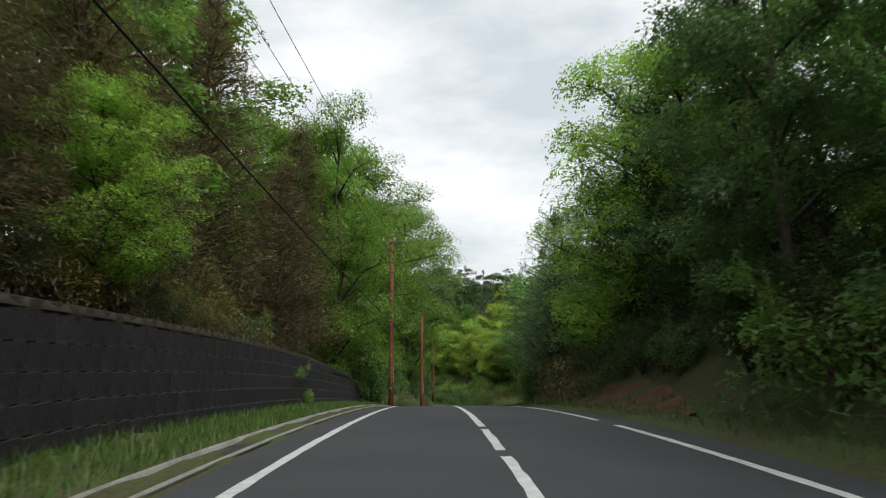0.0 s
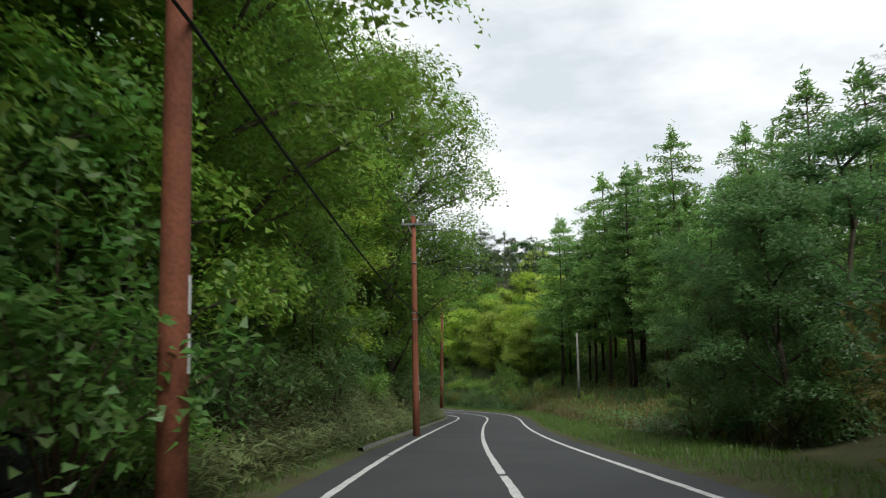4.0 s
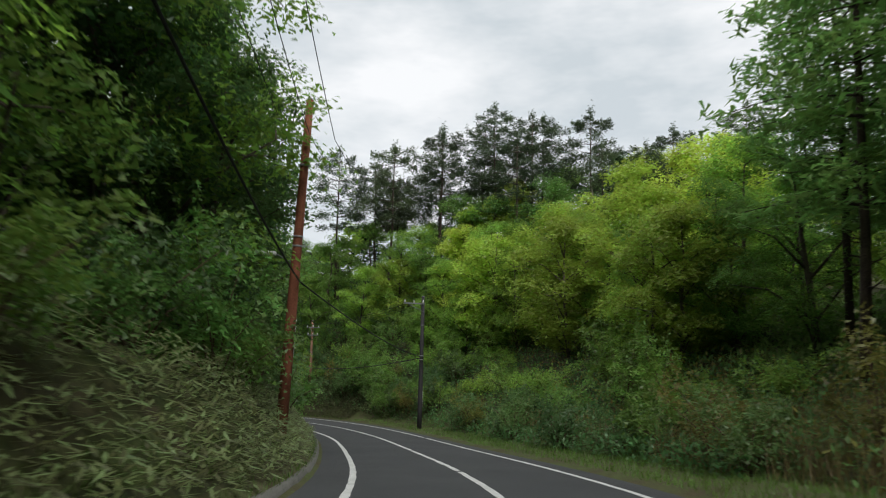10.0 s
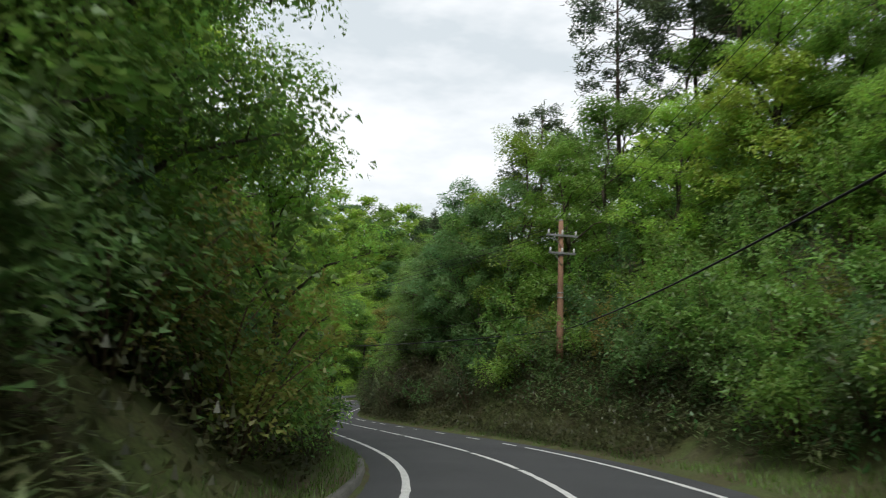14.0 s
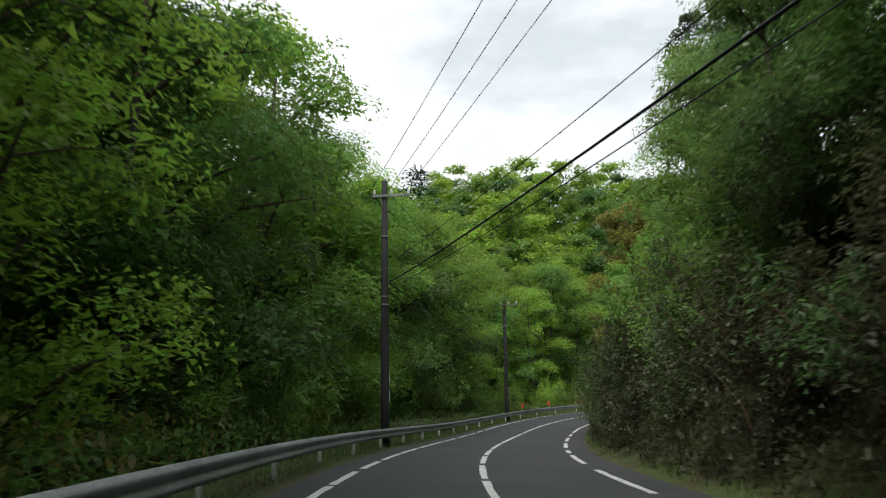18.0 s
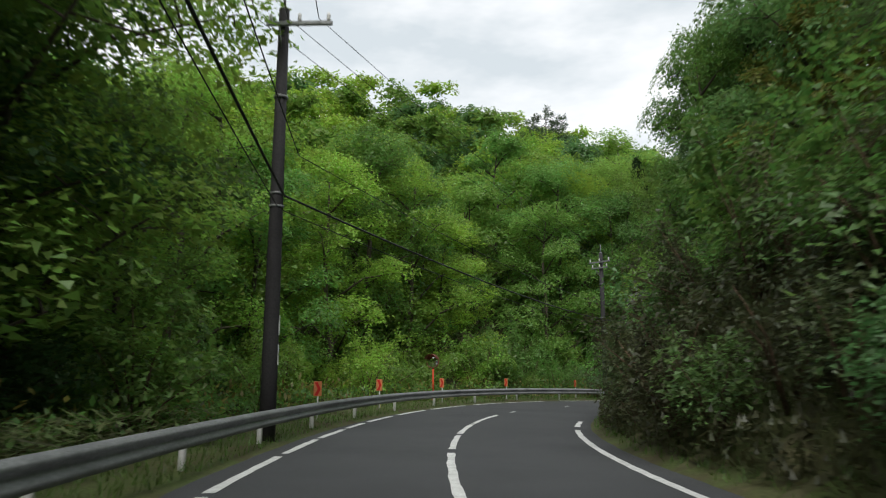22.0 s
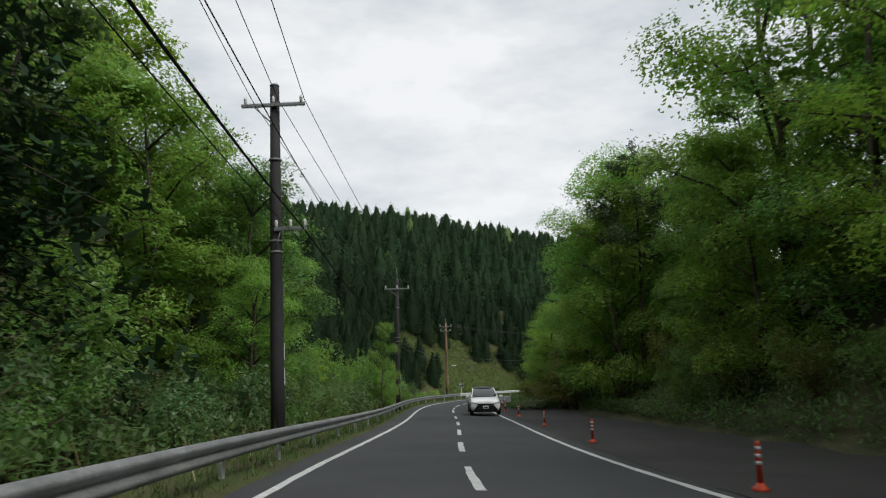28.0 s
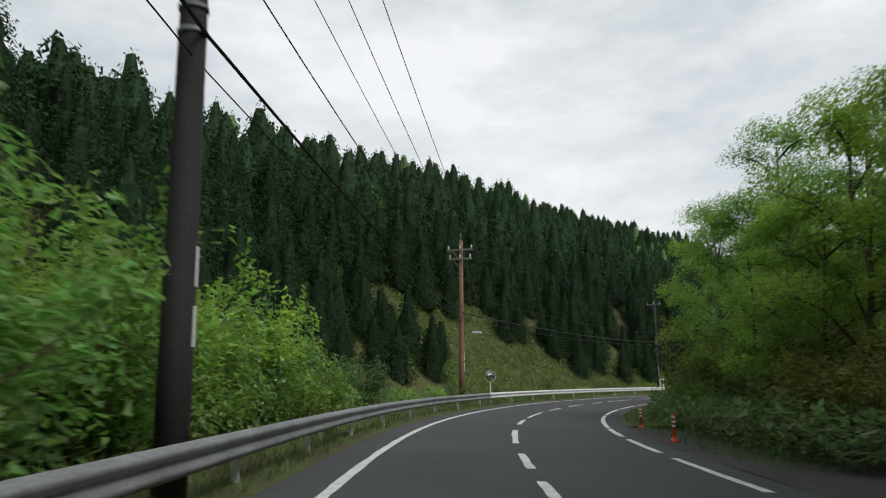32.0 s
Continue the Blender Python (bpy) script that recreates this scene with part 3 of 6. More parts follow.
# ---- road, its lines, verges ----
s_all = np.arange(-58.0, 448.1, 1.0)
road = new("road", strip("road", s_all, lambda s: [(-EDGE, -0.02), (-2.9, 0.0), (-1.4, 0.012), (0, 0.02), (1.4, 0.012), (2.9, 0.0), (EDGE, -0.02)], [M["asphalt"]]))
tagged(road, "worn dark grey two-lane asphalt road running downhill", "road", kind="structure")


def side_strip(name, side, s_a, s_b, width, material, label, lift=0.02, start=EDGE - 0.06):
    ss = np.arange(s_a, s_b + 0.1, 1.0)
    lats = side * np.concatenate([[start], np.linspace(EDGE + 0.25, EDGE + width, 7)])

    def cross(s):
        h = profile(np.full(8, s), lats)
        wob = 0.03 * np.sin(s * 2.1 + lats * 3) + 0.02 * np.sin(s * 5.3 + lats)
        h = h + lift + np.where(np.arange(8) > 0, wob, -0.05)
        return np.stack([lats, h], 1)[:: int(side)]

    ob = new(name, strip(name, ss, cross, [material]))
    return tagged(ob, label, "verge", kind="structure")


side_strip("verge_left_wall", -1, -58, 50, 2.25, M["grass_soil"], "grassy verge below the retaining wall")
side_strip("verge_left", -1, 50, 447, 3.6, M["grass_soil"], "grassy verge of thin soil beside the asphalt")
side_strip("verge_right", 1, -58, 285, 3.6, M["grass_soil"], "grassy verge of soil and litter beside the asphalt")
side_strip("verge_right_end", 1, 367, 447, 3.6, M["grass_soil"], "grassy verge of soil beside the asphalt")


def line_piece(name, s_a, s_b, side, width=0.15, ragged=0.012):
    """A painted stripe with frayed edges. side: -1 and 1 for the edge lines, 0 for the middle."""
    rnd = random.Random(int(s_a * 10) + int(side * 7))
    n = max(2, int((s_b - s_a) / 0.4) + 1)
    ss = np.linspace(s_a, s_b, n)
    mid = lane_edge(ss, side) if side else np.zeros(n)
    crown = lambda t: 0.02 - 0.0069 * abs(t) + 0.006
    rows = {}
    for s, m in zip(ss, mid):
        a, b = m - width / 2 + rnd.uniform(-ragged, ragged), m + width / 2 + rnd.uniform(-ragged, ragged)
        rows[float(s)] = [(a, crown(a)), (b, crown(b))]
    return strip(name, ss, lambda s: rows[float(s)], [M["paint"]], smooth=False)


def markings(name, label, side, spans, width=0.15, ragged=0.012):
    base = thing(name, pose(0, 0, 0), label, "road marking", kind="structure")
    for a, b in spans:
        part("stripe", line_piece("stripe", a, b, side, width, ragged), None, base)
    return base


def broken(a, b, on, off, seed, jitter=0.5):
    rnd = random.Random(seed)
    out, s = [], a
    while s < b:
        e = min(b, s + on * rnd.uniform(1 - jitter, 1 + jitter))
        out.append((s, e))
        s = e + off * rnd.uniform(1 - jitter, 1 + jitter)
    return out


markings("edge_line_left", "white painted edge line, chipped and worn", -1,
         [(-40, 60), (60.3, 184)] + broken(184.5, 278, 2.4, 0.5, 3, 0.7) + [(279, 300), (300.4, 440)])
markings("edge_line_right", "white painted edge line, worn through in places", 1,
         [(-40, 14.5), (16.2, 100), (100.2, 148), (148.8, 178)] + broken(179, 205, 1.2, 2.2, 5) + broken(206, 236, 4, 1.6, 6) + [(238, 258), (259.5, 262.5), (272, 273.4), (281, 296), (297, 351)] + broken(352, 440, 6, 0.8, 8))
markings("centre_line", "white painted centre line, worn and patched", 0,
         [(-40, 9.2), (9.9, 13.5), (14.2, 40)] + broken(40.3, 170, 14, 0.35, 11, 0.3) + broken(170, 264, 5.5, 0.5, 12) + [(266.2, 266.9), (273.5, 274.0)] + broken(281, 298, 3.0, 1.0, 13)
         + [(299 + 7.5 * k, 302.6 + 7.5 * k) for k in range(6)] + [(346, 352.5)] + broken(354, 430, 4, 2.0, 14), 0.14, 0.014)

# a mended patch in the lane
patch_s = np.arange(336.6, 338.1, 0.25)
tagged(new("road_patch", strip("road_patch", patch_s, [(-2.2, 0.0185), (-1.75, 0.0205), (-1.25, 0.0225)], [M["asphalt_old"]])), "small darker mended patch in the asphalt", "road patch", kind="structure")

# darker patch of old asphalt that fills the lay-by
lay_s = np.arange(284.0, 368.1, 1.0)


def layby_cross(s):
    w = float(np.interp(s, RIGHT[:, 0], RIGHT[:, 1])) + 0.3
    w = max(w, 0.6)
    return [(EDGE - 0.05 + w * k / 5, -0.012 + 0.006 * math.sin(s * 1.3 + k)) for k in range(6)]


layby = new("layby", strip("layby", lay_s, layby_cross, [M["asphalt_old"]]))
tagged(layby, "dark gravelly asphalt lay-by beside the road", "lay-by", kind="structure")
lb_s = np.arange(283.0, 368.1, 1.0)


def layby_bank(s):
    w = max(float(np.interp(s, RIGHT[:, 0], RIGHT[:, 1])) + 0.2, 0.5)
    lats = EDGE + w + np.linspace(0, 4, 6)
    return np.stack([lats, profile(np.full(6, s), lats) + 0.02 * np.array([-3, 1, 1, 1, 1, 1])], 1)


tagged(new("verge_layby", strip("verge_layby", lb_s, layby_bank, [M["soil"]])), "shaded soil bank behind the lay-by", "verge", kind="structure")


def kerb(name, s_a, s_b, rows, label, material="concrete"):
    ob = new(name, strip(name, np.arange(s_a, s_b + 0.1, 1.0), rows, [M[material]], smooth=False))
    return tagged(ob, label, "kerb", kind="structure")


# nearly flat channel floor, darker than the lips on either side
kerb("gutter_channel", -58, 49, [(-4.0, 0.02), (-3.9, 0.008), (-3.6, 0.004), (-3.5, 0.0)], "dark channel of a narrow roadside gutter", "channel")
kerb("gutter_lip_outer", -58, 49, [(-3.99, -0.05), (-3.98, 0.085), (-3.94, 0.088), (-3.93, -0.05)], "thin pale concrete lip of the gutter beside the grass", "pale_concrete")
kerb("gutter_lip_inner", -58, 49, [(-3.60, -0.05), (-3.592, 0.03), (-3.555, 0.032), (-3.545, -0.05)], "thin pale concrete lip of the gutter beside the asphalt", "pale_concrete")
kerb("kerb_left", 62, 172, [(-3.72, -0.02), (-3.70, 0.12), (-3.56, 0.125), (-3.52, -0.05)], "low mossy concrete kerb at the foot of the bank")


# ---- retaining wall: courses of rough blocks, each a piece ----
def retaining_wall():
    base = thing("retaining_wall", pose(0, 0, 0), "dark mossy concrete block retaining wall with a rough top", "wall", kind="structure")
    lat = -5.75
    ss = np.arange(-26.0, 50.1, 1.0)

    def height(s):
        return float(np.interp(s, [-26, 30, 44, 48, 50], [2.05, 1.95, 1.75, 1.3, 0.9]))

    back = lambda s: [(lat - 0.6, -0.2), (lat - 0.36, height(s) - 0.05), (lat - 0.26, height(s) - 0.05), (lat - 0.02, -0.2)][::1]
    part("backing", strip("backing", ss, back, [M["wall_block"]], smooth=False), None, base)
    cap = lambda s: [(lat - 0.75, height(s) - 0.1), (lat - 0.7, height(s) + 0.04), (lat - 0.2, height(s) + 0.05 + 0.03 * math.sin(3.1 * s)), (lat - 0.19, height(s) - 0.06)]
    part("capping", strip("capping", ss, cap, [M["wall_cap"]], smooth=False), None, base, "litter-covered concrete capping")

    def moss(s):
        h, low = height(s), 0.34 + 0.05 * math.sin(2.3 * s) + 0.04 * math.sin(7.1 * s + 1) + 0.03 * math.sin(19 * s)
        return [(lat - 0.25, h - low), (lat - 0.205 + 0.02 * math.sin(11 * s), h - low + 0.04), (lat - 0.205 + 0.02 * math.sin(5 * s), h - 0.14), (lat - 0.195 + 0.015 * math.sin(13 * s), h + 0.05), (lat - 0.34, h + 0.09)]

    part("moss_curtain", strip("moss_curtain", np.arange(-26.0, 47.1, 0.16), moss, [M["moss"]], smooth=False), None, base, "dark brown moss hanging over the top course")
    rnd = random.Random(4)
    meshes = []
    for k in range(5):
        bm = bmesh.new()
        box(bm, -0.09, 0.07, -0.246, 0.246, 0.0, 0.376)
        for v in bm.verts:
            if v.co.x > 0:
                v.co.x += rnd.uniform(-0.012, 0.010)
                v.co.y *= 0.975
                v.co.z = 0.003 + v.co.z * 0.99
        me = bpy.data.meshes.new("block")
        bm.to_mesh(me)
        bm.free()
        me.materials.append(M["wall_block"])
        meshes.append(me)
    count = 0
    for row in range(5):
        s = 2.0 + 0.25 * (row % 2)
        while s < 49.5 and count < 500:
            if row * 0.38 + 0.36 < height(s) + 0.02:
                o = new("block", rnd.choice(meshes))
                o.parent = base
                z = row * 0.38 - 0.02
                o.matrix_basis = stand(s, lat - 0.03 - 0.05 * row - 0.02, z)
                count += 1
            s += 0.5


retaining_wall()


# ---- guard rail ----
def w_beam(s_a, s_b, lat, material, name="beam"):
    ss = np.arange(s_a, s_b + 0.01, 1.0)
    prof = [(-0.005, 0.43), (0.0, 0.44), (0.075, 0.475), (0.08, 0.525), (0.012, 0.575), (0.012, 0.605), (0.08, 0.655), (0.075, 0.705), (0.0, 0.74), (-0.005, 0.75)]
    prof = [(a, z - 0.06) for a, z in prof]
    rows = [(lat + a, z) for a, z in prof] + [(lat + a - 0.006, z) for a, z in prof[::-1]]
    rows.append(rows[0])
    return strip(name, ss, rows, [material], smooth=False)


def guard_rail(name, s_a, s_b, lat, material, post_mat, label, gap=4.0):
    base = thing(name, pose(0, 0, 0), label, "guard rail", kind="")
    s = s_a
    while s < s_b:
        e = min(s + 4.0, s_b)
        part("beam", w_beam(s - 0.05, e + 0.05, lat, material), None, base)
        s = e
    v, f = tube([(0, 0, -0.4), (0, 0, 0.60), (0, 0, 0.62)], [0.057, 0.057, 0.03], 8)
    post = mesh_of("post", v, f, [post_mat], smooth=True)
    bm = box(bmesh.new(), 0.02, 0.13, -0.04, 0.04, 0.45, 0.59, 0.008)
    bracket = bpy.data.meshes.new("bracket")
    bm.to_mesh(bracket)
    bm.free()
    bracket.materials.append(M["steel"])
    s = s_a + 0.6
    while s < s_b:
        o = new("post", post)
        o.parent = base
        o.matrix_basis = stand(s, lat - 0.16, 0.02)
        b = new("bracket", bracket)
        b.parent = o
        s += gap
    return base


rail = guard_rail("guard_rail", 191.1, 381, -3.68, M["steel"], M["white_steel"], "weathered grey steel guard rail on pale round posts")
bm = box(bmesh.new(), -3.86, -3.58, 0, 0.16, 0.40, 0.77, 0.05)
end_piece = part("end_plate", bm, M["white_steel"], rail, "pale rounded end plate")
end_piece.matrix_basis = stand(190.95, 0.0, -0.06)
guard_rail("guard_rail", 381.4, 436, -3.75, M["white_steel"], M["white_steel"], "clean white steel guard rail on the outside of the bend")


# ---- leaves and trees ----
def leaves(centres, normals, length, width, rng, shape="diamond", droop=0.0):
    """Single leaves at the centres, across the normals, turned at random."""
    n = len(centres)
    a = rng.uniform(0, 2 * math.pi, n)
    nrm = normals / (np.linalg.norm(normals, axis=1)[:, None] + 1e-9)
    ref = np.where(np.abs(nrm[:, 2:3]) > 0.9, np.array([[1.0, 0, 0]]), np.array([[0, 0, 1.0]]))
    u = np.cross(nrm, ref)
    u /= np.linalg.norm(u, axis=1)[:, None]
    w = np.cross(nrm, u)
    d = np.cos(a)[:, None] * u + np.sin(a)[:, None] * w
    e = np.cross(nrm, d)
    d = d + np.array([0, 0, -droop])
    L = (length * rng.uniform(0.7, 1.3, n))[:, None]
    W = (width * rng.uniform(0.7, 1.3, n))[:, None]
    if shape == "diamond":
        v = np.stack([centres - d * L / 2, centres + e * W / 2 + nrm * W * 0.15, centres + d * L / 2, centres - e * W / 2 + nrm * W * 0.15], 1)
    else:
        v = np.stack([centres - d * L / 2 + e * W / 2, centres - d * L / 2 - e * W / 2, centres + d * L / 2], 1)
    k = v.shape[1]
    return v.reshape(-1, 3), np.arange(n * k).reshape(n, k)


def pad_points(centre, radius, n, rng, dome=0.62):
    """Places and normals of the leaves on one level spray: a shallow dome whose rim droops, broken up along its twigs."""
    az = rng.uniform(0, 2 * math.pi, n)
    rho = np.sqrt(rng.uniform(0.02, 1.0, n))
    lobe = 1 + 0.28 * np.sin(az * rng.integers(3, 6) + rng.uniform(0, 6)) + 0.12 * np.sin(az * 9 + rng.uniform(0, 6))
    r = radius * rho * lobe
    z = radius * dome * (1 - 1.15 * rho ** 2) + rng.normal(scale=0.13 * radius, size=n)
    tilt = rng.normal(scale=0.24, size=2)
    z = z + np.cos(az) * r * tilt[0] + np.sin(az) * r * tilt[1]
    p = centre + np.stack([np.cos(az) * r, np.sin(az) * r, z], 1)
    nrm = np.stack([np.cos(az) * rho * 0.75, np.sin(az) * rho * 0.75, np.ones(n)], 1) - np.array([tilt[0], tilt[1], 0]) + rng.normal(scale=0.36, size=(n, 3))
    return p, nrm


def broadleaf(seed, height, spread, n_leaves, leaf, shape, low=0.08, pads=40, limbs=14, fill=1.0):
    """Limb lines and leaf places of a broadleaved tree: boughs that rise and level out, each with tiers of leaf sprays and dark gaps between."""
    rng = np.random.default_rng(seed)
    lines, sprays = [], []
    top = np.array([rng.uniform(-0.5, 0.5), rng.uniform(-0.5, 0.5), height * 0.9])
    t = np.linspace(0, 1, 5)
    trunk = top * t[:, None] + rng.uniform(-0.3, 0.3, (5, 3)) * np.array([1, 1, 0]) * (t[:, None] > 0)
    trunk[0, 2] = -0.5
    r0 = 0.011 * height + 0.05
    lines.append((trunk, np.linspace(r0, r0 * 0.22, 5), 6))
    lop = rng.uniform(0.78, 1.22, 8)
    boughs = max(7, pads // 5)
    for b in range(boughs):
        u = (b + rng.uniform(0.1, 0.9)) / boughs
        az = b * 2.39996 + rng.uniform(-0.4, 0.4)
        side = float(np.interp(az % (2 * math.pi), np.linspace(0, 2 * math.pi, 9), np.append(lop, lop[0])))
        reach = spread * math.sin(math.pi * (0.16 + 0.76 * u)) ** 0.6 * side * rng.uniform(0.78, 0.98)
        z_end = height * (low + (0.93 - low) * u)
        zb = max(height * 0.05, z_end - reach * rng.uniform(0.35, 0.75))
        base = np.array([np.interp(zb / top[2], t, trunk[:, q]) for q in range(3)])
        out = np.array([math.cos(az), math.sin(az), 0.0])
        across = np.array([-out[1], out[0], 0.0])
        end = np.array([base[0], base[1], z_end]) + out * reach * 0.95
        mid = base + (end - base) * 0.5 + np.array([0, 0, 0.14 * reach])
        lines.append(([base, mid, end], [r0 * 0.42, r0 * 0.26, r0 * 0.06], 4))
        for j, f in enumerate((0.98, 0.80, 0.78, 0.52, 0.34)):
            rad = spread * rng.uniform(0.14, 0.30) * fill * (1.12 if j in (1, 2) else 1.0)
            on = mid + (end - mid) * (2 * f - 1) if f > 0.5 else base + (mid - base) * 2 * f
            c = on + across * reach * ((0.30, -0.30)[j - 1] if j in (1, 2) else rng.uniform(-0.12, 0.12)) + np.array([0, 0, rng.uniform(-0.05, 0.12) * reach])
            sprays.append((c, rad))
            if j < 4:
                lines.append(([on, (on + c) / 2 + np.array([0, 0, 0.05]), c], [r0 * 0.15, r0 * 0.09, r0 * 0.03], 3))
    for k in range(5):
        a = k * 1.257 + rng.uniform(-0.3, 0.3)
        sprays.append((top + np.array([math.cos(a) * spread * 0.28, math.sin(a) * spread * 0.28, rng.uniform(0.0, 0.07) * height]) * (k > 0) + np.array([0, 0, 0.05 * height]) * (k == 0), spread * 0.27 * fill))
    weight = n_leaves / sum(r * r for _, r in sprays)
    P, N, B, BN, BR = [], [], [], [], []
    for c, r in sprays:
        p, nn = pad_points(c, r, max(5, int(weight * r * r)), rng)
        P.append(p)
        N.append(nn)
        n_in = max(3, int(weight * r * r) // 9)
        az, rho = rng.uniform(0, 6.28, n_in), 0.75 * r * np.sqrt(rng.uniform(0, 1, n_in))
        B.append(c + np.stack([np.cos(az) * rho, np.sin(az) * rho, -0.10 * r + rng.normal(scale=0.1 * r, size=n_in)], 1))
        BN.append(rng.normal(scale=0.35, size=(n_in, 3)) + np.array([0, 0, 1.0]))
        BR.append(np.full(n_in, leaf * 1.7))
    P, N, B, BN, BR = (np.concatenate(q) for q in (P, N, B, BN, BR))
    P[:, 2] = np.maximum(P[:, 2], 0.15)
    B[:, 2] = np.maximum(B[:, 2], 0.2)
    v, f = leaves(P, N, leaf, leaf * 0.66, rng, shape)
    # broader sprays inside each tier, which shade its underside
    bv, bf = leaves(B, BN, BR, BR * 0.7, rng, shape)
    return lines, np.concatenate([v, bv]), np.concatenate([f, bf + len(v)])


def cone_shell(seed, height, spread, n, leaf):
    """A close-grown plantation conifer: a dense dark core and needle sprays over its tiers, with a pointed tip."""
    rng = np.random.default_rng(seed)

    def girth(rel, az):
        tier = 1 - 0.34 * ((rel * 5.5 + 0.5 * np.sin(az * 2 + seed)) % 1.0)
        return spread * (1 - rel) ** 0.68 * tier * (1 + 0.16 * np.sin(az * 3 + seed * 1.7 + rel * 9) + 0.12 * np.sin(az * 5 - rel * 14 + seed))

    rel = 1 - np.sqrt(rng.uniform(0.0, 1.0, n))
    az = rng.uniform(0, 2 * math.pi, n)
    r = girth(rel, az) * rng.uniform(0.68, 1.12, n)
    p = np.stack([np.cos(az) * r, np.sin(az) * r, height * (0.02 + 0.98 * rel) + rng.normal(scale=0.02 * height, size=n)], 1)
    nrm = np.stack([np.cos(az), np.sin(az), np.full(n, 0.75)], 1) + rng.normal(scale=0.5, size=(n, 3))
    v, f = leaves(p, nrm, leaf, leaf * 0.55, rng, "tri", 0.12)
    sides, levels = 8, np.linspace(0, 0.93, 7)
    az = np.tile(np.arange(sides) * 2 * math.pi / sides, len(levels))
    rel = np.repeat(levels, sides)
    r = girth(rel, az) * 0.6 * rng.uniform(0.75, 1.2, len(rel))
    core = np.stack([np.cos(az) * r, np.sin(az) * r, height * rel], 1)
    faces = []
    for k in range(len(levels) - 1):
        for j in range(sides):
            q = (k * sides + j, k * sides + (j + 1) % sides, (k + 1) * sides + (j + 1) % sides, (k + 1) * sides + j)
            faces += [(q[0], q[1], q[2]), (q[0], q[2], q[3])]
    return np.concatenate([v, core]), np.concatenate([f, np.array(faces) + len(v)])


def conifer(seed, height, spread, n_leaves, leaf, shape, bare=0.45, droop=0.12, layers=13, tip=0.15, plates=True, taper=0.75, inner=0.25, thick=0.09, slim=0.42):
    """Pine, larch or cedar: whorls of level branches with needle sprays."""
    rng = np.random.default_rng(seed)
    lines, P, N = [], [], []
    top = np.array([rng.uniform(-0.3, 0.3), rng.uniform(-0.3, 0.3), height])
    trunk = np.linspace(0, 1, 5)[:, None] * top + rng.uniform(-0.12, 0.12, (5, 3)) * np.array([1, 1, 0])
    trunk[0, 2] = -0.4
    r0 = 0.007 * height + 0.05
    lines.append((trunk, np.linspace(r0, 0.03, 5), 6))
    boughs = []
    for k in range(layers):
        u = bare + (1 - bare) * (k + rng.uniform(0, 0.6)) / layers
        n = 5 if plates else 6
        off = rng.uniform(0, 6)
        for j in range(n):
            az = off + j * 2 * math.pi / n + rng.uniform(-0.35, 0.35)
            rel = (u - bare) / (1 - bare)
            reach = spread * (1 - rel) ** taper * rng.uniform(0.6, 1.15) + tip
            if rel < 0.15 and plates:
                reach *= rng.uniform(0.4, 0.9)
            base = top * u
            end = base + np.array([math.cos(az) * reach, math.sin(az) * reach, -reach * droop + rng.uniform(-0.1, 0.25)])
            boughs.append((base, end, reach))
            lines.append(([base, (base + end) / 2 + np.array([0, 0, 0.08 * reach]), end], [0.035, 0.022, 0.008], 3))
    # dead stubs on the bare trunk
    if plates:
        for k in range(7):
            z = height * rng.uniform(0.15, bare)
            az = rng.uniform(0, 6.3)
            L = rng.uniform(0.4, 1.3)
            lines.append(([(0, 0, z), (math.cos(az) * L * .5, math.sin(az) * L * .5, z + .02), (math.cos(az) * L, math.sin(az) * L, z - 0.1)], [0.025, 0.018, 0.008], 3))
    tot = sum(b[2] for b in boughs)
    for base, end, reach in boughs:
        n = max(3, int(n_leaves * reach / tot))
        f = rng.uniform(inner, 1.05, n)
        side = rng.normal(scale=0.19 * reach + 0.08, size=n)
        d = (end - base) / (np.linalg.norm(end - base) + 1e-6)
        across = np.array([-d[1], d[0], 0])
        p = base + (end - base) * f[:, None] + across * (side * (1.25 - f * 0.7))[:, None]
        p[:, 2] += rng.normal(scale=thick * reach + 0.05, size=n) - np.abs(side) * 0.15
        P.append(p)
        N.append(rng.normal(scale=0.4, size=(n, 3)) + np.array([0, 0, 1.0]))
    n = max(6, n_leaves // 60)
    P.append(top + rng.normal(scale=0.18, size=(n, 3)) * np.array([1, 1, 2.0]))
    N.append(rng.normal(size=(n, 3)))
    v, f = leaves(np.concatenate(P), np.concatenate(N), leaf, leaf * slim, rng, shape, 0.1)
    return lines, v, f


def tree_kind(lines, v, f, leaf_material, bark):
    """Trunk and crown meshes of one kind, ready to stand in many places."""
    return tubes("trunk", lines, [M[bark]]), mesh_of("crown", v, f, [M[leaf_material]])


KINDS = {}
for k in range(4):
    KINDS["bright_near", k] = tree_kind(*broadleaf(10 + k, 9.5 + k, 3.3 + 0.25 * k, 20000, 0.125, "tri", 0.06, 70, 14, 1.0), "leaf_bright", "bark")
    KINDS["mid_near", k] = tree_kind(*broadleaf(20 + k, 10 + k, 3.4 + 0.25 * k, 20000, 0.125, "tri", 0.06, 70, 14, 1.0), "leaf_mid", "bark")
    KINDS["bright", k] = tree_kind(*broadleaf(30 + k, 9.5 + k, 3.6 + 0.25 * k, 8500, 0.21, "tri", 0.08, 50, 10, 1.05), "leaf_bright", "bark")
    KINDS["mid", k] = tree_kind(*broadleaf(40 + k, 10 + k, 3.6 + 0.25 * k, 8500, 0.21, "tri", 0.08, 50, 10, 1.05), "leaf_mid", "bark")
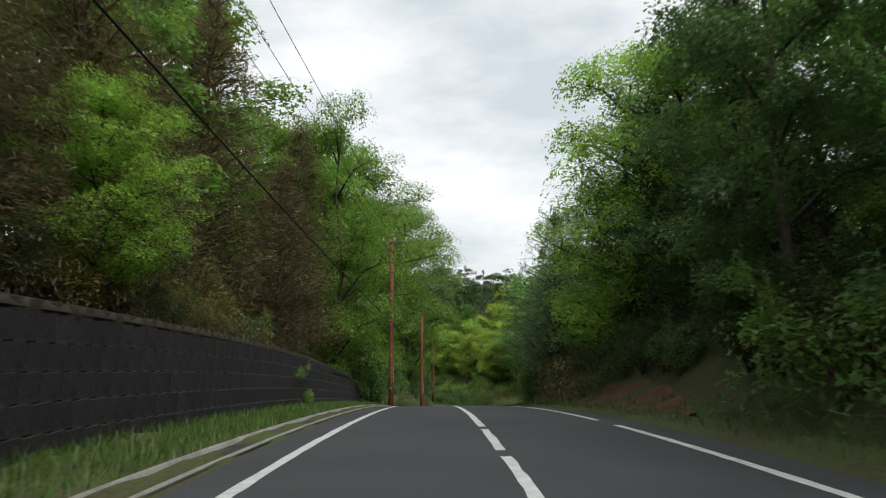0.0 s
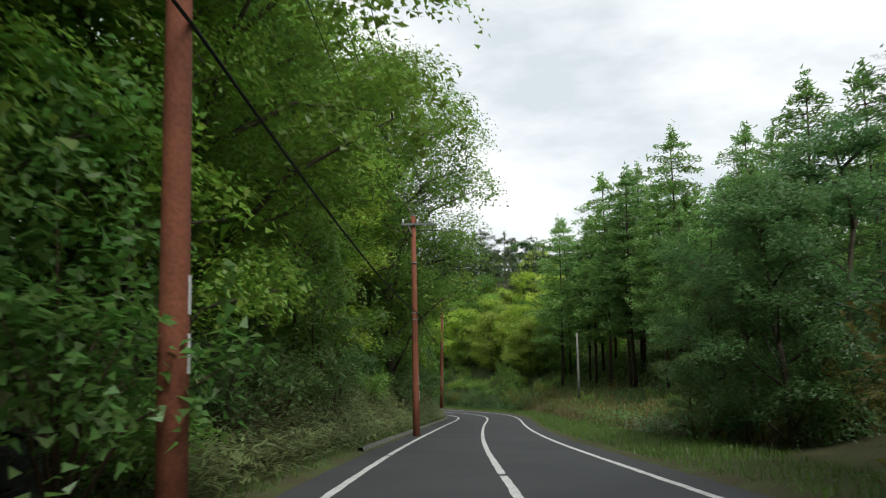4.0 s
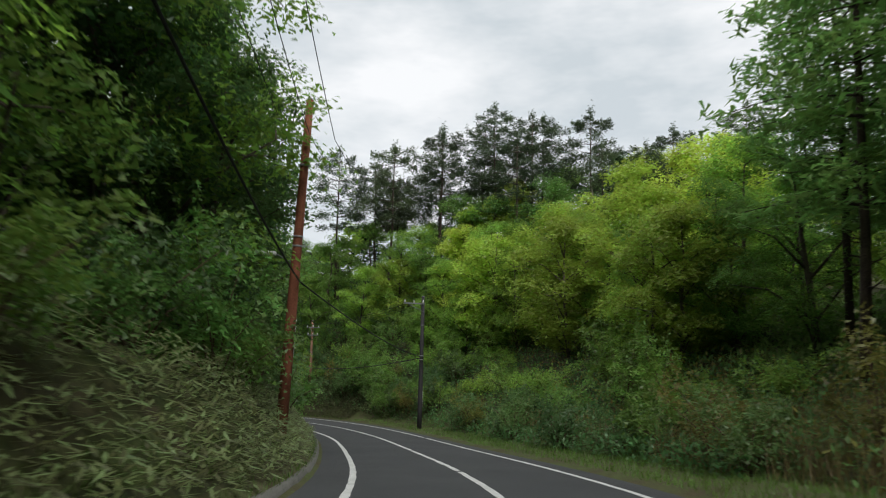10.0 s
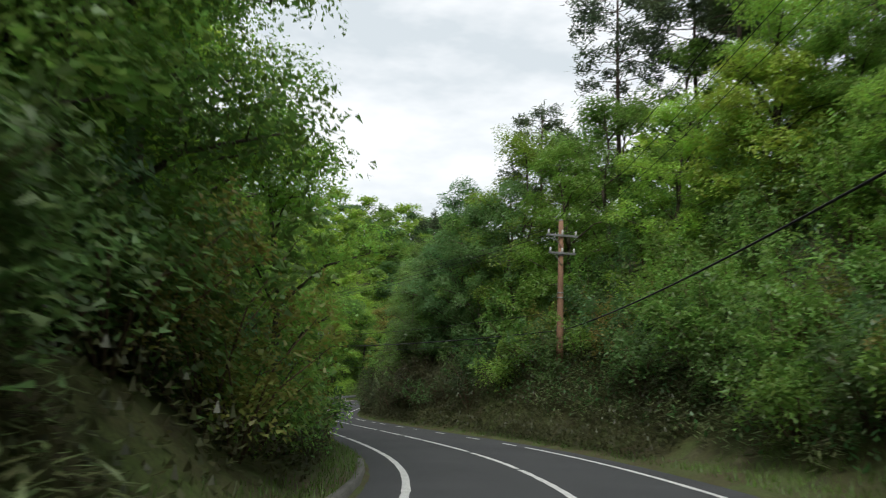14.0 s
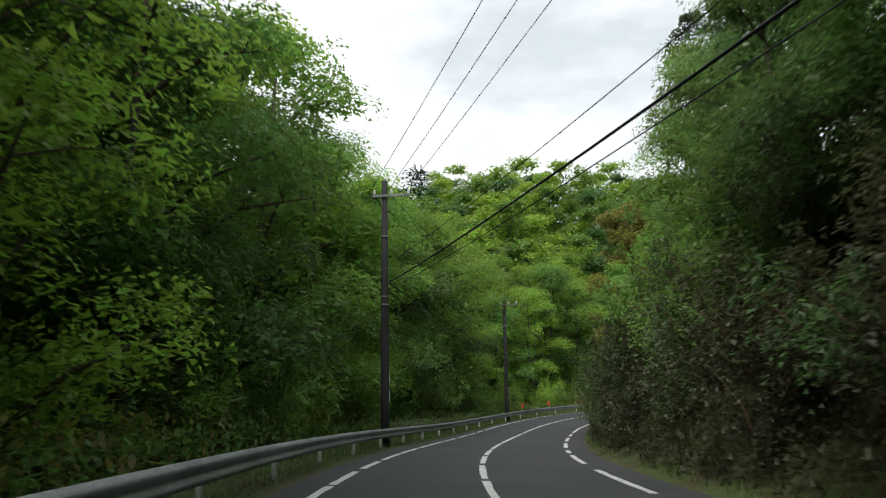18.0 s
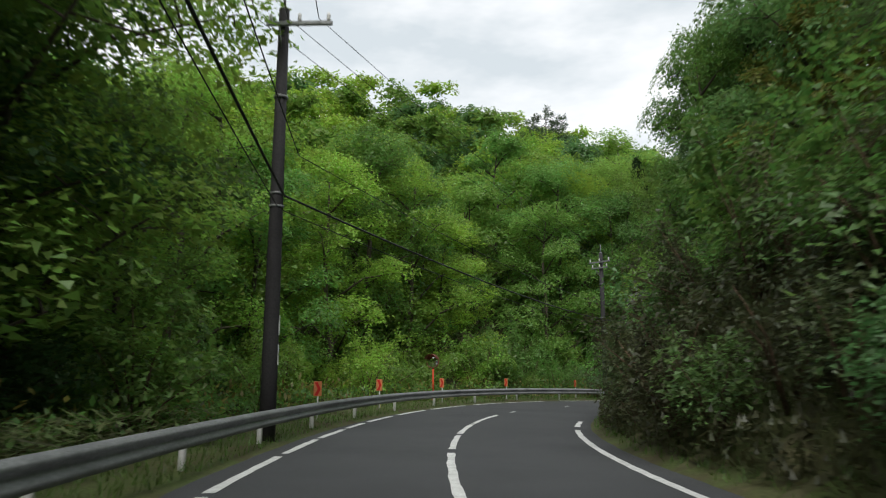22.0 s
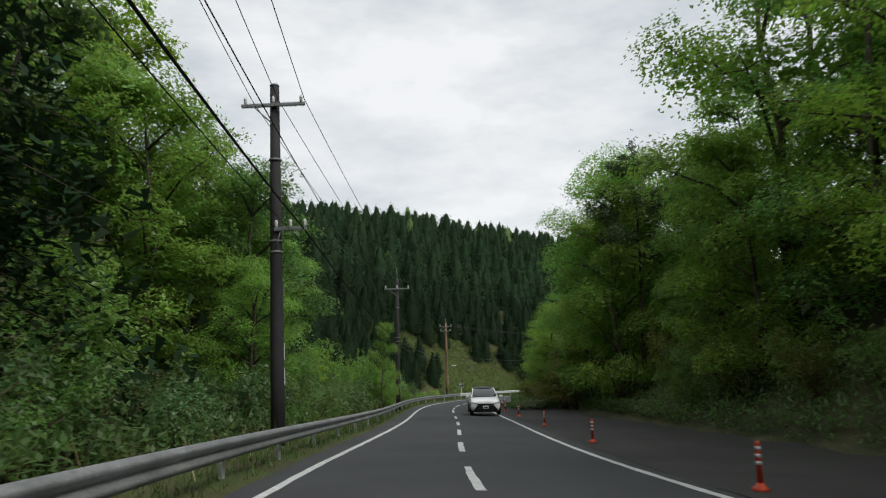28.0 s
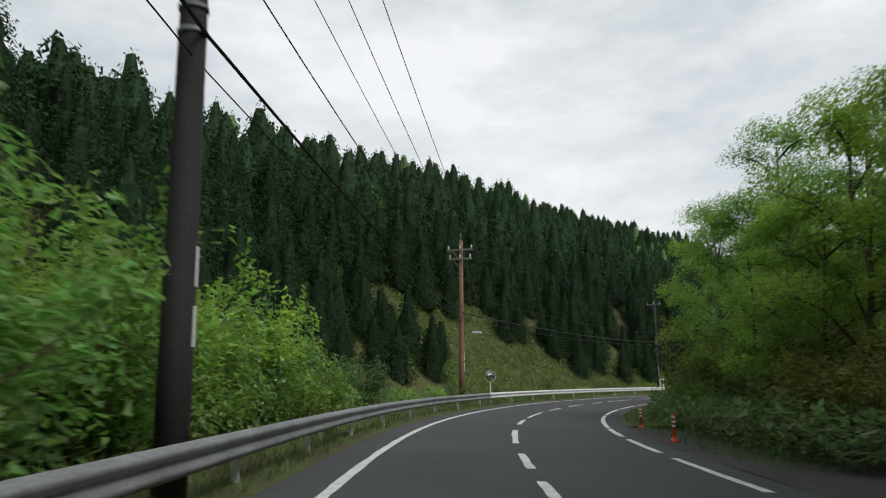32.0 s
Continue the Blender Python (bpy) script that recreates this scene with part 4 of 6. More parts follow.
for k in range(2):
    KINDS["great", k] = tree_kind(*broadleaf(160 + k, 15, 5.6, 40000, 0.14, "tri", 0.22, 110, 30, 0.92), "leaf_mid" if k else "leaf_bright", "bark")
    KINDS["maple", k] = tree_kind(*broadleaf(170 + k, 11, 4.9, 13000, 0.24, "tri", 0.12, 80, 20, 0.95), "leaf_maple", "bark")
for k in range(3):
    KINDS["deep_near", k] = tree_kind(*broadleaf(150 + k, 9 + k, 3.3, 20000, 0.125, "tri", 0.05, 70, 14, 1.0), "leaf_deep", "bark")
    KINDS["deep", k] = tree_kind(*broadleaf(50 + k, 9 + k, 3.4, 8500, 0.21, "tri", 0.06, 50, 10, 1.05), "leaf_deep", "bark")
    KINDS["olive", k] = tree_kind(*broadleaf(60 + k, 6 + k, 2.3, 4500, 0.16, "tri", 0.10, 60, 20, 0.8), "leaf_olive", "twig")
    KINDS["larch", k] = tree_kind(*conifer(70 + k, 15 + 1.2 * k, 3.5, 8200, 0.36, "tri", 0.28, 0.05, 15, 0.35, True, 0.5, 0.25, 0.04, 0.32), "needle", "bark_pine")
    KINDS["pine", k] = tree_kind(*conifer(80 + k, 14 + 1.5 * k, 3.0, 6500, 0.36, "tri", 0.52, -0.08, 7, 0.6, True, 0.35, 0.5, 0.06, 0.26), "needle_pine", "bark_pine")
for k in range(2):
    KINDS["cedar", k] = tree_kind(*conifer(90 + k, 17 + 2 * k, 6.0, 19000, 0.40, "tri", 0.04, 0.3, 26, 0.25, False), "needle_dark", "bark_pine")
    KINDS["young_brown", k] = tree_kind(*conifer(95 + k, 8.5 + k, 2.3, 22000, 0.17, "tri", 0.05, -0.3, 19, 0.25, False, 0.6, 0.1, 0.09, 0.2), "needle_dead", "twig")
    KINDS["young_pine", k] = tree_kind(*conifer(98 + k, 7.5 + k, 2.7, 17000, 0.27, "tri", 0.04, -0.55, 17, 0.4, False, 0.55, 0.15, 0.09, 0.17), "needle_young", "bark_pine")
TREE_TEXT = {
    "maple": ("maple_tree", "broad domed spring-green maple on the hillside"),
    "great": ("great_tree", "large spreading broadleaved tree that overhangs the road"),
    "bright": ("broadleaf_tree", "spring-green broadleaved tree with layered leaf clumps"),
    "mid": ("oak_tree", "mid-green broadleaved tree with a layered crown on the slope"),
    "deep": ("evergreen_tree", "deep green dense evergreen broadleaved tree"),
    "olive": ("small_tree", "slender olive-brown young tree with sparse new leaves"),
    "larch": ("larch_tree", "tall green larch with a bare lower trunk"),
    "pine": ("pine_tree", "dark pine with a bare trunk and flat needle plates"),
    "cedar": ("cedar_tree", "tall dark conical cedar standing behind the shrubs"),
    "young_brown": ("young_conifer", "brownish half-dead young conifer above the wall"),
    "young_pine": ("young_pine", "dense young pine with upright shoots"),
}
tree_count = {}


def plant(kind, k, x, y, z, scale, turn, near=False, wide=1.0):
    key = kind + "_near" if near else kind
    trunk, crown = KINDS[key, k % sum(1 for q in KINDS if q[0] == key)]
    name, text = TREE_TEXT[kind]
    base = thing(name, pose(x, y, z, 0, 0, turn) @ Matrix.Diagonal((scale * wide, scale * wide, scale, 1)), text, "tree", kind.replace("_", " ") + " trees")
    stem = part("trunk", trunk, None, base)
    if kind.startswith("young"):  # countless twigs
        tagged(stem, kind="stuff")
    part("crown", crown, None, base)
    tree_count[kind] = tree_count.get(kind, 0) + 1
    return base


def plant_at(kind, k, s, lat, scale=1.0, turn=0.0, near=True, wide=1.0):
    p = on_road(s, lat)
    z, _, _ = ground_height(p[0], p[1])
    near = near and (kind + "_near", 0) in KINDS
    return plant(kind, k, p[0], p[1], float(z[0]), scale, turn, near, wide)


# how far from the road's middle the woods begin, on each side
WOOD_L = np.array([(-60, 7.2), (40, 7.2), (52, 6.6), (114, 7.4), (119, 8.4), (129, 8.4), (134, 7.4), (160, 7.4), (185, 7.4), (190, 8.6), (246, 8.6), (258, 10), (284, 12), (292, 13.5), (304, 14), (307, 18.5), (315, 18.5), (321, 9.5), (337, 9.5), (344, 15), (350, 24), (372, 28), (450, 30)])
WOOD_R = np.array([(-60, 6.2), (27, 6.4), (33, 9.5), (46, 9.5), (58, 14), (112, 14.5), (126, 13), (140, 12), (165, 12), (184, 10.5), (194, 5.8), (232, 5.8), (238, 7.6), (258, 7.6), (264, 6.0), (278, 5.8), (288, 11), (340, 11.8), (360, 11.0), (370, 8.2), (450, 8.0)])


def species(s, lat, x, y, u, d):
    """The kind of tree that stands there. u: a random number, d: metres into the wood."""
    if lat < 0:
        if s < 44:
            if d < 7:
                return "young_brown" if u < 0.86 else ("olive" if u < 0.94 else "bright")
            return "bright" if u < 0.6 else ("mid" if u < 0.9 else "pine")
        if s < 175:
            if 114 < s < 152:
                return "deep" if u < 0.5 else ("mid" if u < 0.85 else "bright")
            return "mid" if u < 0.42 else "bright"
        if s < 300:
            edge = 0.55 if s < 240 else 0.38
            return "bright" if u < edge else ("mid" if u < 0.88 else "deep")
        return "mid" if u < 0.55 else ("deep" if u < 0.85 else "bright")
    if s < 27:
        return "mid" if u < 0.25 else ("deep" if u < 0.9 else "bright")
    if s < 56:
        return "young_pine" if u < 0.75 else "bright"
    if s < 133:
        return "larch" if d < 11 or u < 0.45 else ("mid" if u < 0.8 else "bright")
    if s < 195:
        if d > 20:
            return "pine" if u < 0.5 and s > 165 else "mid"
        return "bright" if u < 0.85 else ("mid" if u < 0.96 else "olive")
    # deep leaf colour prevails here to stand in for the overhang's shade
    if s < 215:
        return "deep" if u < 0.85 else "mid"
    if s < 284:
        return "mid" if u < 0.36 else ("olive" if u < 0.68 else ("deep" if u < 0.92 else "bright"))
    return "bright" if u < 0.58 else ("mid" if u < 0.95 else "deep")


rng = np.random.default_rng(7)


def scatter(step, a_from, a_to, near):
    """Trees over the land whose distance into the wood lies between a_from and a_to."""
    xs, ys = np.meshgrid(np.arange(-150, 75, step), np.arange(-22, 440, step), indexing="ij")
    xs = xs.ravel() + rng.uniform(-0.42, 0.42, xs.size) * step
    ys = ys.ravel() + rng.uniform(-0.42, 0.42, ys.size) * step
    z, s, lat = ground_height(xs, ys)
    edge = np.where(lat < 0, np.interp(s, WOOD_L[:, 0], WOOD_L[:, 1]), np.interp(s, WOOD_R[:, 0], WOOD_R[:, 1]))
    d = np.abs(lat) - edge
    u = rng.uniform(size=len(xs))
    size = rng.uniform(0.78, 1.2, len(xs))
    turn = rng.uniform(0, 360, len(xs))
    deep = np.where(lat < 0, np.interp(s, [-60, 46, 52, 165, 180, 450], [17, 17, 11, 11, 17, 17]), np.interp(s, [-60, 46, 56, 195, 205, 284, 290, 450], [11, 11, 17, 17, 10, 10, 12, 12]))
    keep = (d < deep) & (d >= a_from) & (d < a_to) & (s > -8) & (s < 428) & ((lat > 0) | (s < 341)) & ~grass_slope(xs, ys)
    for i in np.flatnonzero(keep):
        kind = species(s[i], lat[i], xs[i], ys[i], u[i], d[i])
        grow = np.interp(s[i], *(GROW_L if lat[i] < 0 else GROW_R))
        grown = size[i] * SIZE.get(kind, 1.0) * grow
        clear = (abs(lat[i]) - 3.0) / (REACH.get(kind, 3.0) * grown)  # crowns keep clear of the lanes
        plant(kind, i, xs[i], ys[i], z[i] - 0.1, grown, turn[i], near and kind in ("bright", "mid", "deep"), min(1.0, max(0.6, clear)))


def grass_slope(x, y):
    """The open meadow on the hillside past the last bend."""
    return (np.hypot((x - 10) / 26, (y - 362 + 0.1 * (x - 10)) / 4.2) < 1)


# how tall the woods stand along the road, on each side
GROW_L = ([-60, 14, 24, 54, 100, 125, 170, 182, 245, 262, 318, 342, 450], [1.0, 1.1, 1.35, 1.4, 1.35, 1.25, 1.25, 1.5, 1.5, 1.2, 1.35, 1.2, 0.9])
GROW_R = ([-60, 30, 50, 62, 92, 110, 122, 138, 182, 200, 212, 228, 280, 306, 338, 352, 358, 363, 450], [1.2, 1.15, 0.85, 0.58, 0.68, 1.0, 1.0, 0.72, 0.75, 0.9, 0.82, 1.0, 1.15, 1.2, 1.32, 1.12, 0.95, 0.62, 0.6])
REACH = {"bright": 4.2, "mid": 4.3, "deep": 3.9, "olive": 2.8, "larch": 3.6}
SIZE = {"larch": 1.27, "pine": 0.76, "olive": 1.0}
scatter(4.5, 0.0, 4.2, True)
scatter(5.2, 4.2, 17.0, False)
# trees that stand out
for k, (s_, lat_, sc_) in enumerate([(345.5, -9.2, 0.34), (350, -10.5, 0.36), (341, -11.5, 0.5), (337, -12.5, 0.6), (354, -11, 0.34), (346, -13.5, 0.42), (359, -10.5, 0.32), (356, -8.2, 0.3), (363, -9.5, 0.28), (352, -7.8, 0.3)]):
    plant_at("bright" if k in (0, 2, 4) else "mid", k % 3, s_, lat_, sc_, 70 * k)
plant_at("great", 1, 87, -5.6, 1.5, 40, True, 0.88)
plant_at("great", 1, 91.5, -7.4, 1.5, 150, True, 0.88)
plant_at("great", 0, 57, -7.0, 1.15, 60, True, 1.08)
plant_at("bright", 0, 105, -7.6, 1.25, 200, True, 1.0)
plant_at("great", 1, 163, -9.4, 0.88, 30)
plant_at("great", 0, 16, -8.4, 0.36, 60, True, 1.15)
plant_at("great", 0, 77, -10.5, 1.2, 10)
for k, (s_, lat_, sc_) in enumerate([(140, 13.5, 0.72), (146, 15, 0.85), (152, 13.0, 0.85), (158, 15.5, 0.95), (164, 13.5, 0.85), (170, 15.0, 0.85), (150, 22, 1.0), (160, 24, 1.0), (171, 22, 0.9), (166, 33, 1.0), (178, 13, 0.7)]):
    plant_at("maple", k, s_, lat_, sc_, 67 * k)
# tall pines on the crest above the bend
for k, (s_, lat_, sc_) in enumerate([(183.6, 16.3, 1.35), (169.2, 19.7, 1.02), (193.9, 16.2, 1.22), (188.5, 18.0, 1.2), (178.5, 19.0, 1.2), (173.5, 21.5, 1.1)]):
    plant_at("pine", k, s_, lat_, sc_, 90 * k)
plant_at("bright", 1, 176, -6.2, 0.95, 30)
for s_, lat, sc, k in ((146, 33, 1.1, 2), (149, 38, 1.2, 0), (152, 30, 1.1, 1), (155, 34, 1.2, 2), (157, 28, 1.05, 0), (160, 32, 1.2, 1), (163, 27, 1.1, 2), (165, 35, 1.2, 0), (167, 30, 1.15, 1),
                       (170, 26, 1.1, 2), (173, 31, 1.2, 0), (175, 25, 1.0, 1), (178, 28, 1.1, 2), (181, 24, 1.0, 0), (184, 27, 1.1, 2), (187, 23, 1.0, 1), (190, 26, 1.05, 0), (196, 13, 1.0, 0), (229, 12, 1.05, 1)):
    plant_at("pine", k, s_, lat * 0.88, sc * (0.9 if s_ > 166 else 0.7), 37 * k + s_ * 11)
plant_at("bright", 1, 362, 8.0, 0.55, 70)
plant_at("bright", 2, 357, 10.6, 0.5, 170)
plant_at("cedar", 0, 311, -13.6, 1.28, 0, True, 0.88)
plant_at("cedar", 1, 304, -17, 0.95, 120, True, 0.9)
plant_at("bright", 2, 326, -8.2, 0.6, 40)
plant_at("pine", 2, 308.4, -37.0, 1.12, 10)
for k, (s_, lat_, sc_) in enumerate([(123, 15.5, 1.25), (127.5, 13.2, 1.25), (131.5, 16.0, 1.15)]):
    plant_at("larch", k, s_, lat_, sc_, 110 * k)
plant_at("great", 1, 251, -9.8, 1.15, 100)
plant_at("bright", 0, 345.2, -4.7, 0.62, 20, True, 0.56)
plant_at("mid", 1, 331, -9.8, 1.15, 40)
plant_at("mid", 0, 336.5, -10.2, 0.95, 140)
plant_at("great", 0, 345, 11.5, 1.05, 20)
plant_at("bright", 1, 342, 10.2, 1.3, 75, True, 0.9)
plant_at("bright", 3, 348.5, 10.4, 1.1, 175, True, 0.9)
# the close edge of the wood beside and beyond the lay-by
for k, (s_, lat_, sc_) in enumerate([(350, 10.2, 0.82), (354, 10.0, 0.76), (357.5, 9.4, 0.72), (361, 8.6, 0.68), (364.5, 7.9, 0.62), (368, 7.5, 0.6), (371.5, 7.4, 0.6), (375.5, 7.6, 0.6)]):
    plant_at("mid" if k in (1, 5) else "bright", k, s_, lat_, sc_, 61 * k, True, 0.95)
for k, (s_, lat_, sc_) in enumerate([(351.5, 9.2, 0.72), (354.5, 9.0, 0.66), (357.5, 8.8, 0.6)]):
    plant_at("olive", k, s_, lat_, sc_, 50 * k, True, 1.15)
plant_at("pine", 1, 341, 11.6, 0.95, 20)
plant_at("great", 1, 298, -14.5, 1.05, 50)
plant_at("great", 1, 303, -21, 1.05, 150)
plant_at("great", 0, 231, -11.5, 0.95, 80)
plant_at("great", 1, 242, -12, 0.95, 10)
plant_at("deep", 1, 123, -11.5, 1.35, 10)
plant_at("deep", 0, 117, -11.0, 1.3, 60)
plant_at("deep", 2, 128, -12, 1.3, 150)
plant_at("mid", 0, 266, 7.8, 1.05, 30, True, 0.72)
plant_at("deep", 1, 270, 7.8, 1.1, 130, True, 0.72)
plant_at("mid", 2, 274, 7.8, 0.95, 230, True, 0.7)
for k, (s_, lat_, sc_) in enumerate([(60, 7.8, 0.78), (63.5, 7.9, 0.76), (67.5, 8.2, 0.54), (71, 8.3, 0.36), (62, 10.5, 0.9), (66, 11, 0.78)]):
    plant_at("deep", k % 3, s_, lat_, sc_, 80 * k)
plant_at("deep", 1, 134, -8.6, 1.2, 40)
plant_at("deep", 0, 130, -7.6, 1.1, 240)
plant_at("deep", 2, 146, -7.8, 1.0, 75)
for k, (s_, lat_, sc_) in enumerate([(192.5, 8.0, 1.05), (196.2, 7.2, 1.0), (200.3, 7.4, 1.1), (205, 7.6, 1.0)]):
    plant_at("deep", k, s_, lat_, sc_, 95 * k, True, 0.85)
plant_at("mid", 1, 238, -10.5, 1.45, 15)
plant_at("mid", 0, 232, -10.0, 1.3, 200)
plant_at("deep", 2, 139.5, -9.0, 1.15, 140)
plant_at("bright", 2, 31, 7.2, 1.15, 200, True, 0.95)
plant_at("bright", 0, 27, 8.0, 1.15, 20)
for s_, lat, sc, k in ((262, 10.5, 1.3, 0), (268, 11, 1.3, 1), (274, 11, 1.3, 2), (279, 10, 1.2, 0), (271, 9.2, 1.1, 2), (244, -9.8, 1.35, 1), (250, -10.5, 1.35, 0)):
    plant_at("deep", k, s_, lat, sc, 53 * s_)
for s_, lat, sc, k in ((271, 5.7, 0.9, 0), (274.5, 5.8, 0.85, 1), (278, 5.8, 0.85, 2), (282, 6.0, 0.8, 0), (273, 8.0, 1.2, 2), (277, 8.2, 1.2, 1)):
    plant_at("mid", k, s_, lat, sc, 31 * s_, True, 0.68)
plant_at("great", 1, 247, -12.5, 1.1, 10)
plant_at("young_pine", 1, 43, 6.3, 1.25, 15, True, 0.8)
plant_at("bright", 1, 36, 7.6, 0.85, 310)
plant_at("young_pine", 0, 50.5, 7.6, 0.9, 215, True, 1.15)
plant_at("young_pine", 0, 47, 7.4, 0.95, 95, True, 1.2)
plant_at("young_pine", 1, 39.5, 9.6, 1.05, 200)


# ---- far woods: joined, since nobody could count them ----
def join_far(name, spots, makers, material, label):
    """Many simple trees as one mesh."""
    vs, fs, n = [], [], 0
    for x, y, z, sc, turn, k in spots:
        v, f = makers[k % len(makers)]
        c, s_ = math.cos(turn) * sc, math.sin(turn) * sc
        w = np.stack([v[:, 0] * c - v[:, 1] * s_ + x, v[:, 0] * s_ + v[:, 1] * c + y, v[:, 2] * sc + z], 1)
        vs.append(w)
        fs.append(f + n)
        n += len(v)
    if vs:
        ob = new(name, mesh_of(name, np.concatenate(vs), np.concatenate(fs), [material]))
        tagged(ob, label, "woods", kind="stuff")


far_broad = [broadleaf(110 + k, 9.5 + k, 4.3, 1700, 0.46, "tri", 0.1, 35, 4, 1.05)[1:] for k in range(4)]
far_cone = [cone_shell(120 + k, 7.2 + 0.9 * k, 3.0 + 0.25 * k, 900, 0.44) for k in range(5)]
far_pine = [conifer(130 + k, 13 + k, 3.2, 520, 0.75, "tri", 0.5, -0.1, 7, 0.5, True, 0.4)[1:] for k in range(2)]


def far_grid(step, x0, x1, y0, y1):
    gx_, gy_ = np.meshgrid(np.arange(x0, x1, step), np.arange(y0, y1, step), indexing="ij")
    gx_ = gx_.ravel() + rng.uniform(-0.43, 0.43, gx_.size) * step
    gy_ = gy_.ravel() + rng.uniform(-0.43, 0.43, gy_.size) * step
    z, s, lat = ground_height(gx_, gy_)
    wood = np.where(lat < 0, np.interp(s, WOOD_L[:, 0], WOOD_L[:, 1]), np.interp(s, WOOD_R[:, 0], WOOD_R[:, 1]))
    return gx_, gy_, z, s, lat, np.abs(lat) - wood


def conifer_hill(x, y):
    """The planted mountain beyond the last bends."""
    return (y > 290) & (y > 340 - 0.75 * (x + 90)) & (x > -72)


def crest_side(x, y):
    """True on the road's side of the ridge, and a little past its crest."""
    out = np.zeros(len(x), bool)
    for (ax, ay), (bx, by) in zip(RIDGE, RIDGE[1:]):
        t = ((x - ax) * (bx - ax) + (y - ay) * (by - ay)) / ((bx - ax) ** 2 + (by - ay) ** 2)
        side = ((bx - ax) * (y - ay) - (by - ay) * (x - ax)) / math.hypot(bx - ax, by - ay)
        out |= (t > -0.02) & (t <= 1.02) & (side < 5)
    return out


groups = {"bright": [], "mid": [], "deep": [], "pine": [], "cone": [], "cone_light": []}
x, y, z, s, lat, d = far_grid(6.4, -210, 90, -10, 430)
deep_r = np.interp(s, [-60, 55, 62, 118, 125, 215, 222, 450], [20, 20, 34, 34, 50, 50, 18, 18])
deep_l = np.interp(s, [-60, 172, 180, 450], [24, 24, 150, 150])
ok = (d > 16.5) & (d < np.where(lat < 0, deep_l, deep_r)) & ~conifer_hill(x, y) & ~grass_slope(x, y) & ((lat > 0) | (s < 175) | (d < 75) | crest_side(x, y)) & (y < 450)
u = rng.uniform(size=len(x))
for i in np.flatnonzero(ok):
    row = (x[i], y[i], z[i] - 0.2, rng.uniform(0.8, 1.4) * (0.66 if lat[i] > 0 and 95 < s[i] < 215 else 1.0), rng.uniform(0, 6.3), i)
    if lat[i] > 0 and 95 < s[i] < 215:
        groups["pine" if u[i] < 0.35 else "mid" if u[i] < 0.7 else "deep"].append(row)
    else:
        groups["bright" if u[i] < 0.34 else "mid" if u[i] < 0.66 else "deep" if u[i] < 0.88 else "bright" if u[i] < 0.97 else "pine"].append(row)
x, y, z, s, lat, d = far_grid(5.2, -150, 300, 300, 660)
ok = conifer_hill(x, y) & ~grass_slope(x, y) & (s > 346) & crest_side(x, y) & (np.abs(lat) > np.where(s < 372, 30, 24))
for i in np.flatnonzero(ok):
    groups["cone" if rng.uniform() < 0.95 else "cone_light"].append((x[i], y[i], z[i] - 0.2, rng.uniform(0.82, 1.15), rng.uniform(0, 6.3), i))
# the foot of the planted mountain: smaller trees, closer together
near_cone = [cone_shell(150 + k, 7.4 + 0.8 * k, 2.5 + 0.2 * k, 2400, 0.27) for k in range(4)]
hem = []
x, y, z, s, lat, d = far_grid(2.6, -110, 60, 300, 400)
ok = (lat < 0) & (s > 347) & (s < 440) & ~grass_slope(x, y) & (-lat > np.interp(s, [347, 360, 376, 384, 412, 425], [12, 10, 9.5, 11.0, 11.0, 10.5])) & (-lat < np.where(s < 372, 30, 24))
for i in np.flatnonzero(ok):
    hem.append((x[i], y[i], z[i] - 0.3, rng.uniform(0.8, 1.2) * float(np.interp(-lat[i], [8, 12, 26], [0.32, 0.5, 0.8]) * np.interp(s[i], [358, 372], [0.72, 1.0])), rng.uniform(0, 6.3), i))
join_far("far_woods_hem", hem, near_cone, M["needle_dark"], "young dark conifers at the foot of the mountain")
join_far("far_woods_bright", groups["bright"], far_broad, M["leaf_bright"], "spring-green broadleaved woods covering the hillside")
join_far("far_woods_mid", groups["mid"], far_broad, M["leaf_mid"], "mid-green broadleaved woods covering the hillside")
join_far("far_woods_deep", groups["deep"], far_broad, M["leaf_deep"], "deep green trees mixed into the hillside woods")
join_far("far_woods_light_conifer", groups["cone_light"], far_cone, M["needle"], "lighter green conifers scattered over the mountain")
join_far("far_woods_pine", groups["pine"], far_pine, M["needle_dark"], "dark pines standing along the ridge")
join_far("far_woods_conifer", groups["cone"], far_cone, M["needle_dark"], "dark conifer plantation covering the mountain")


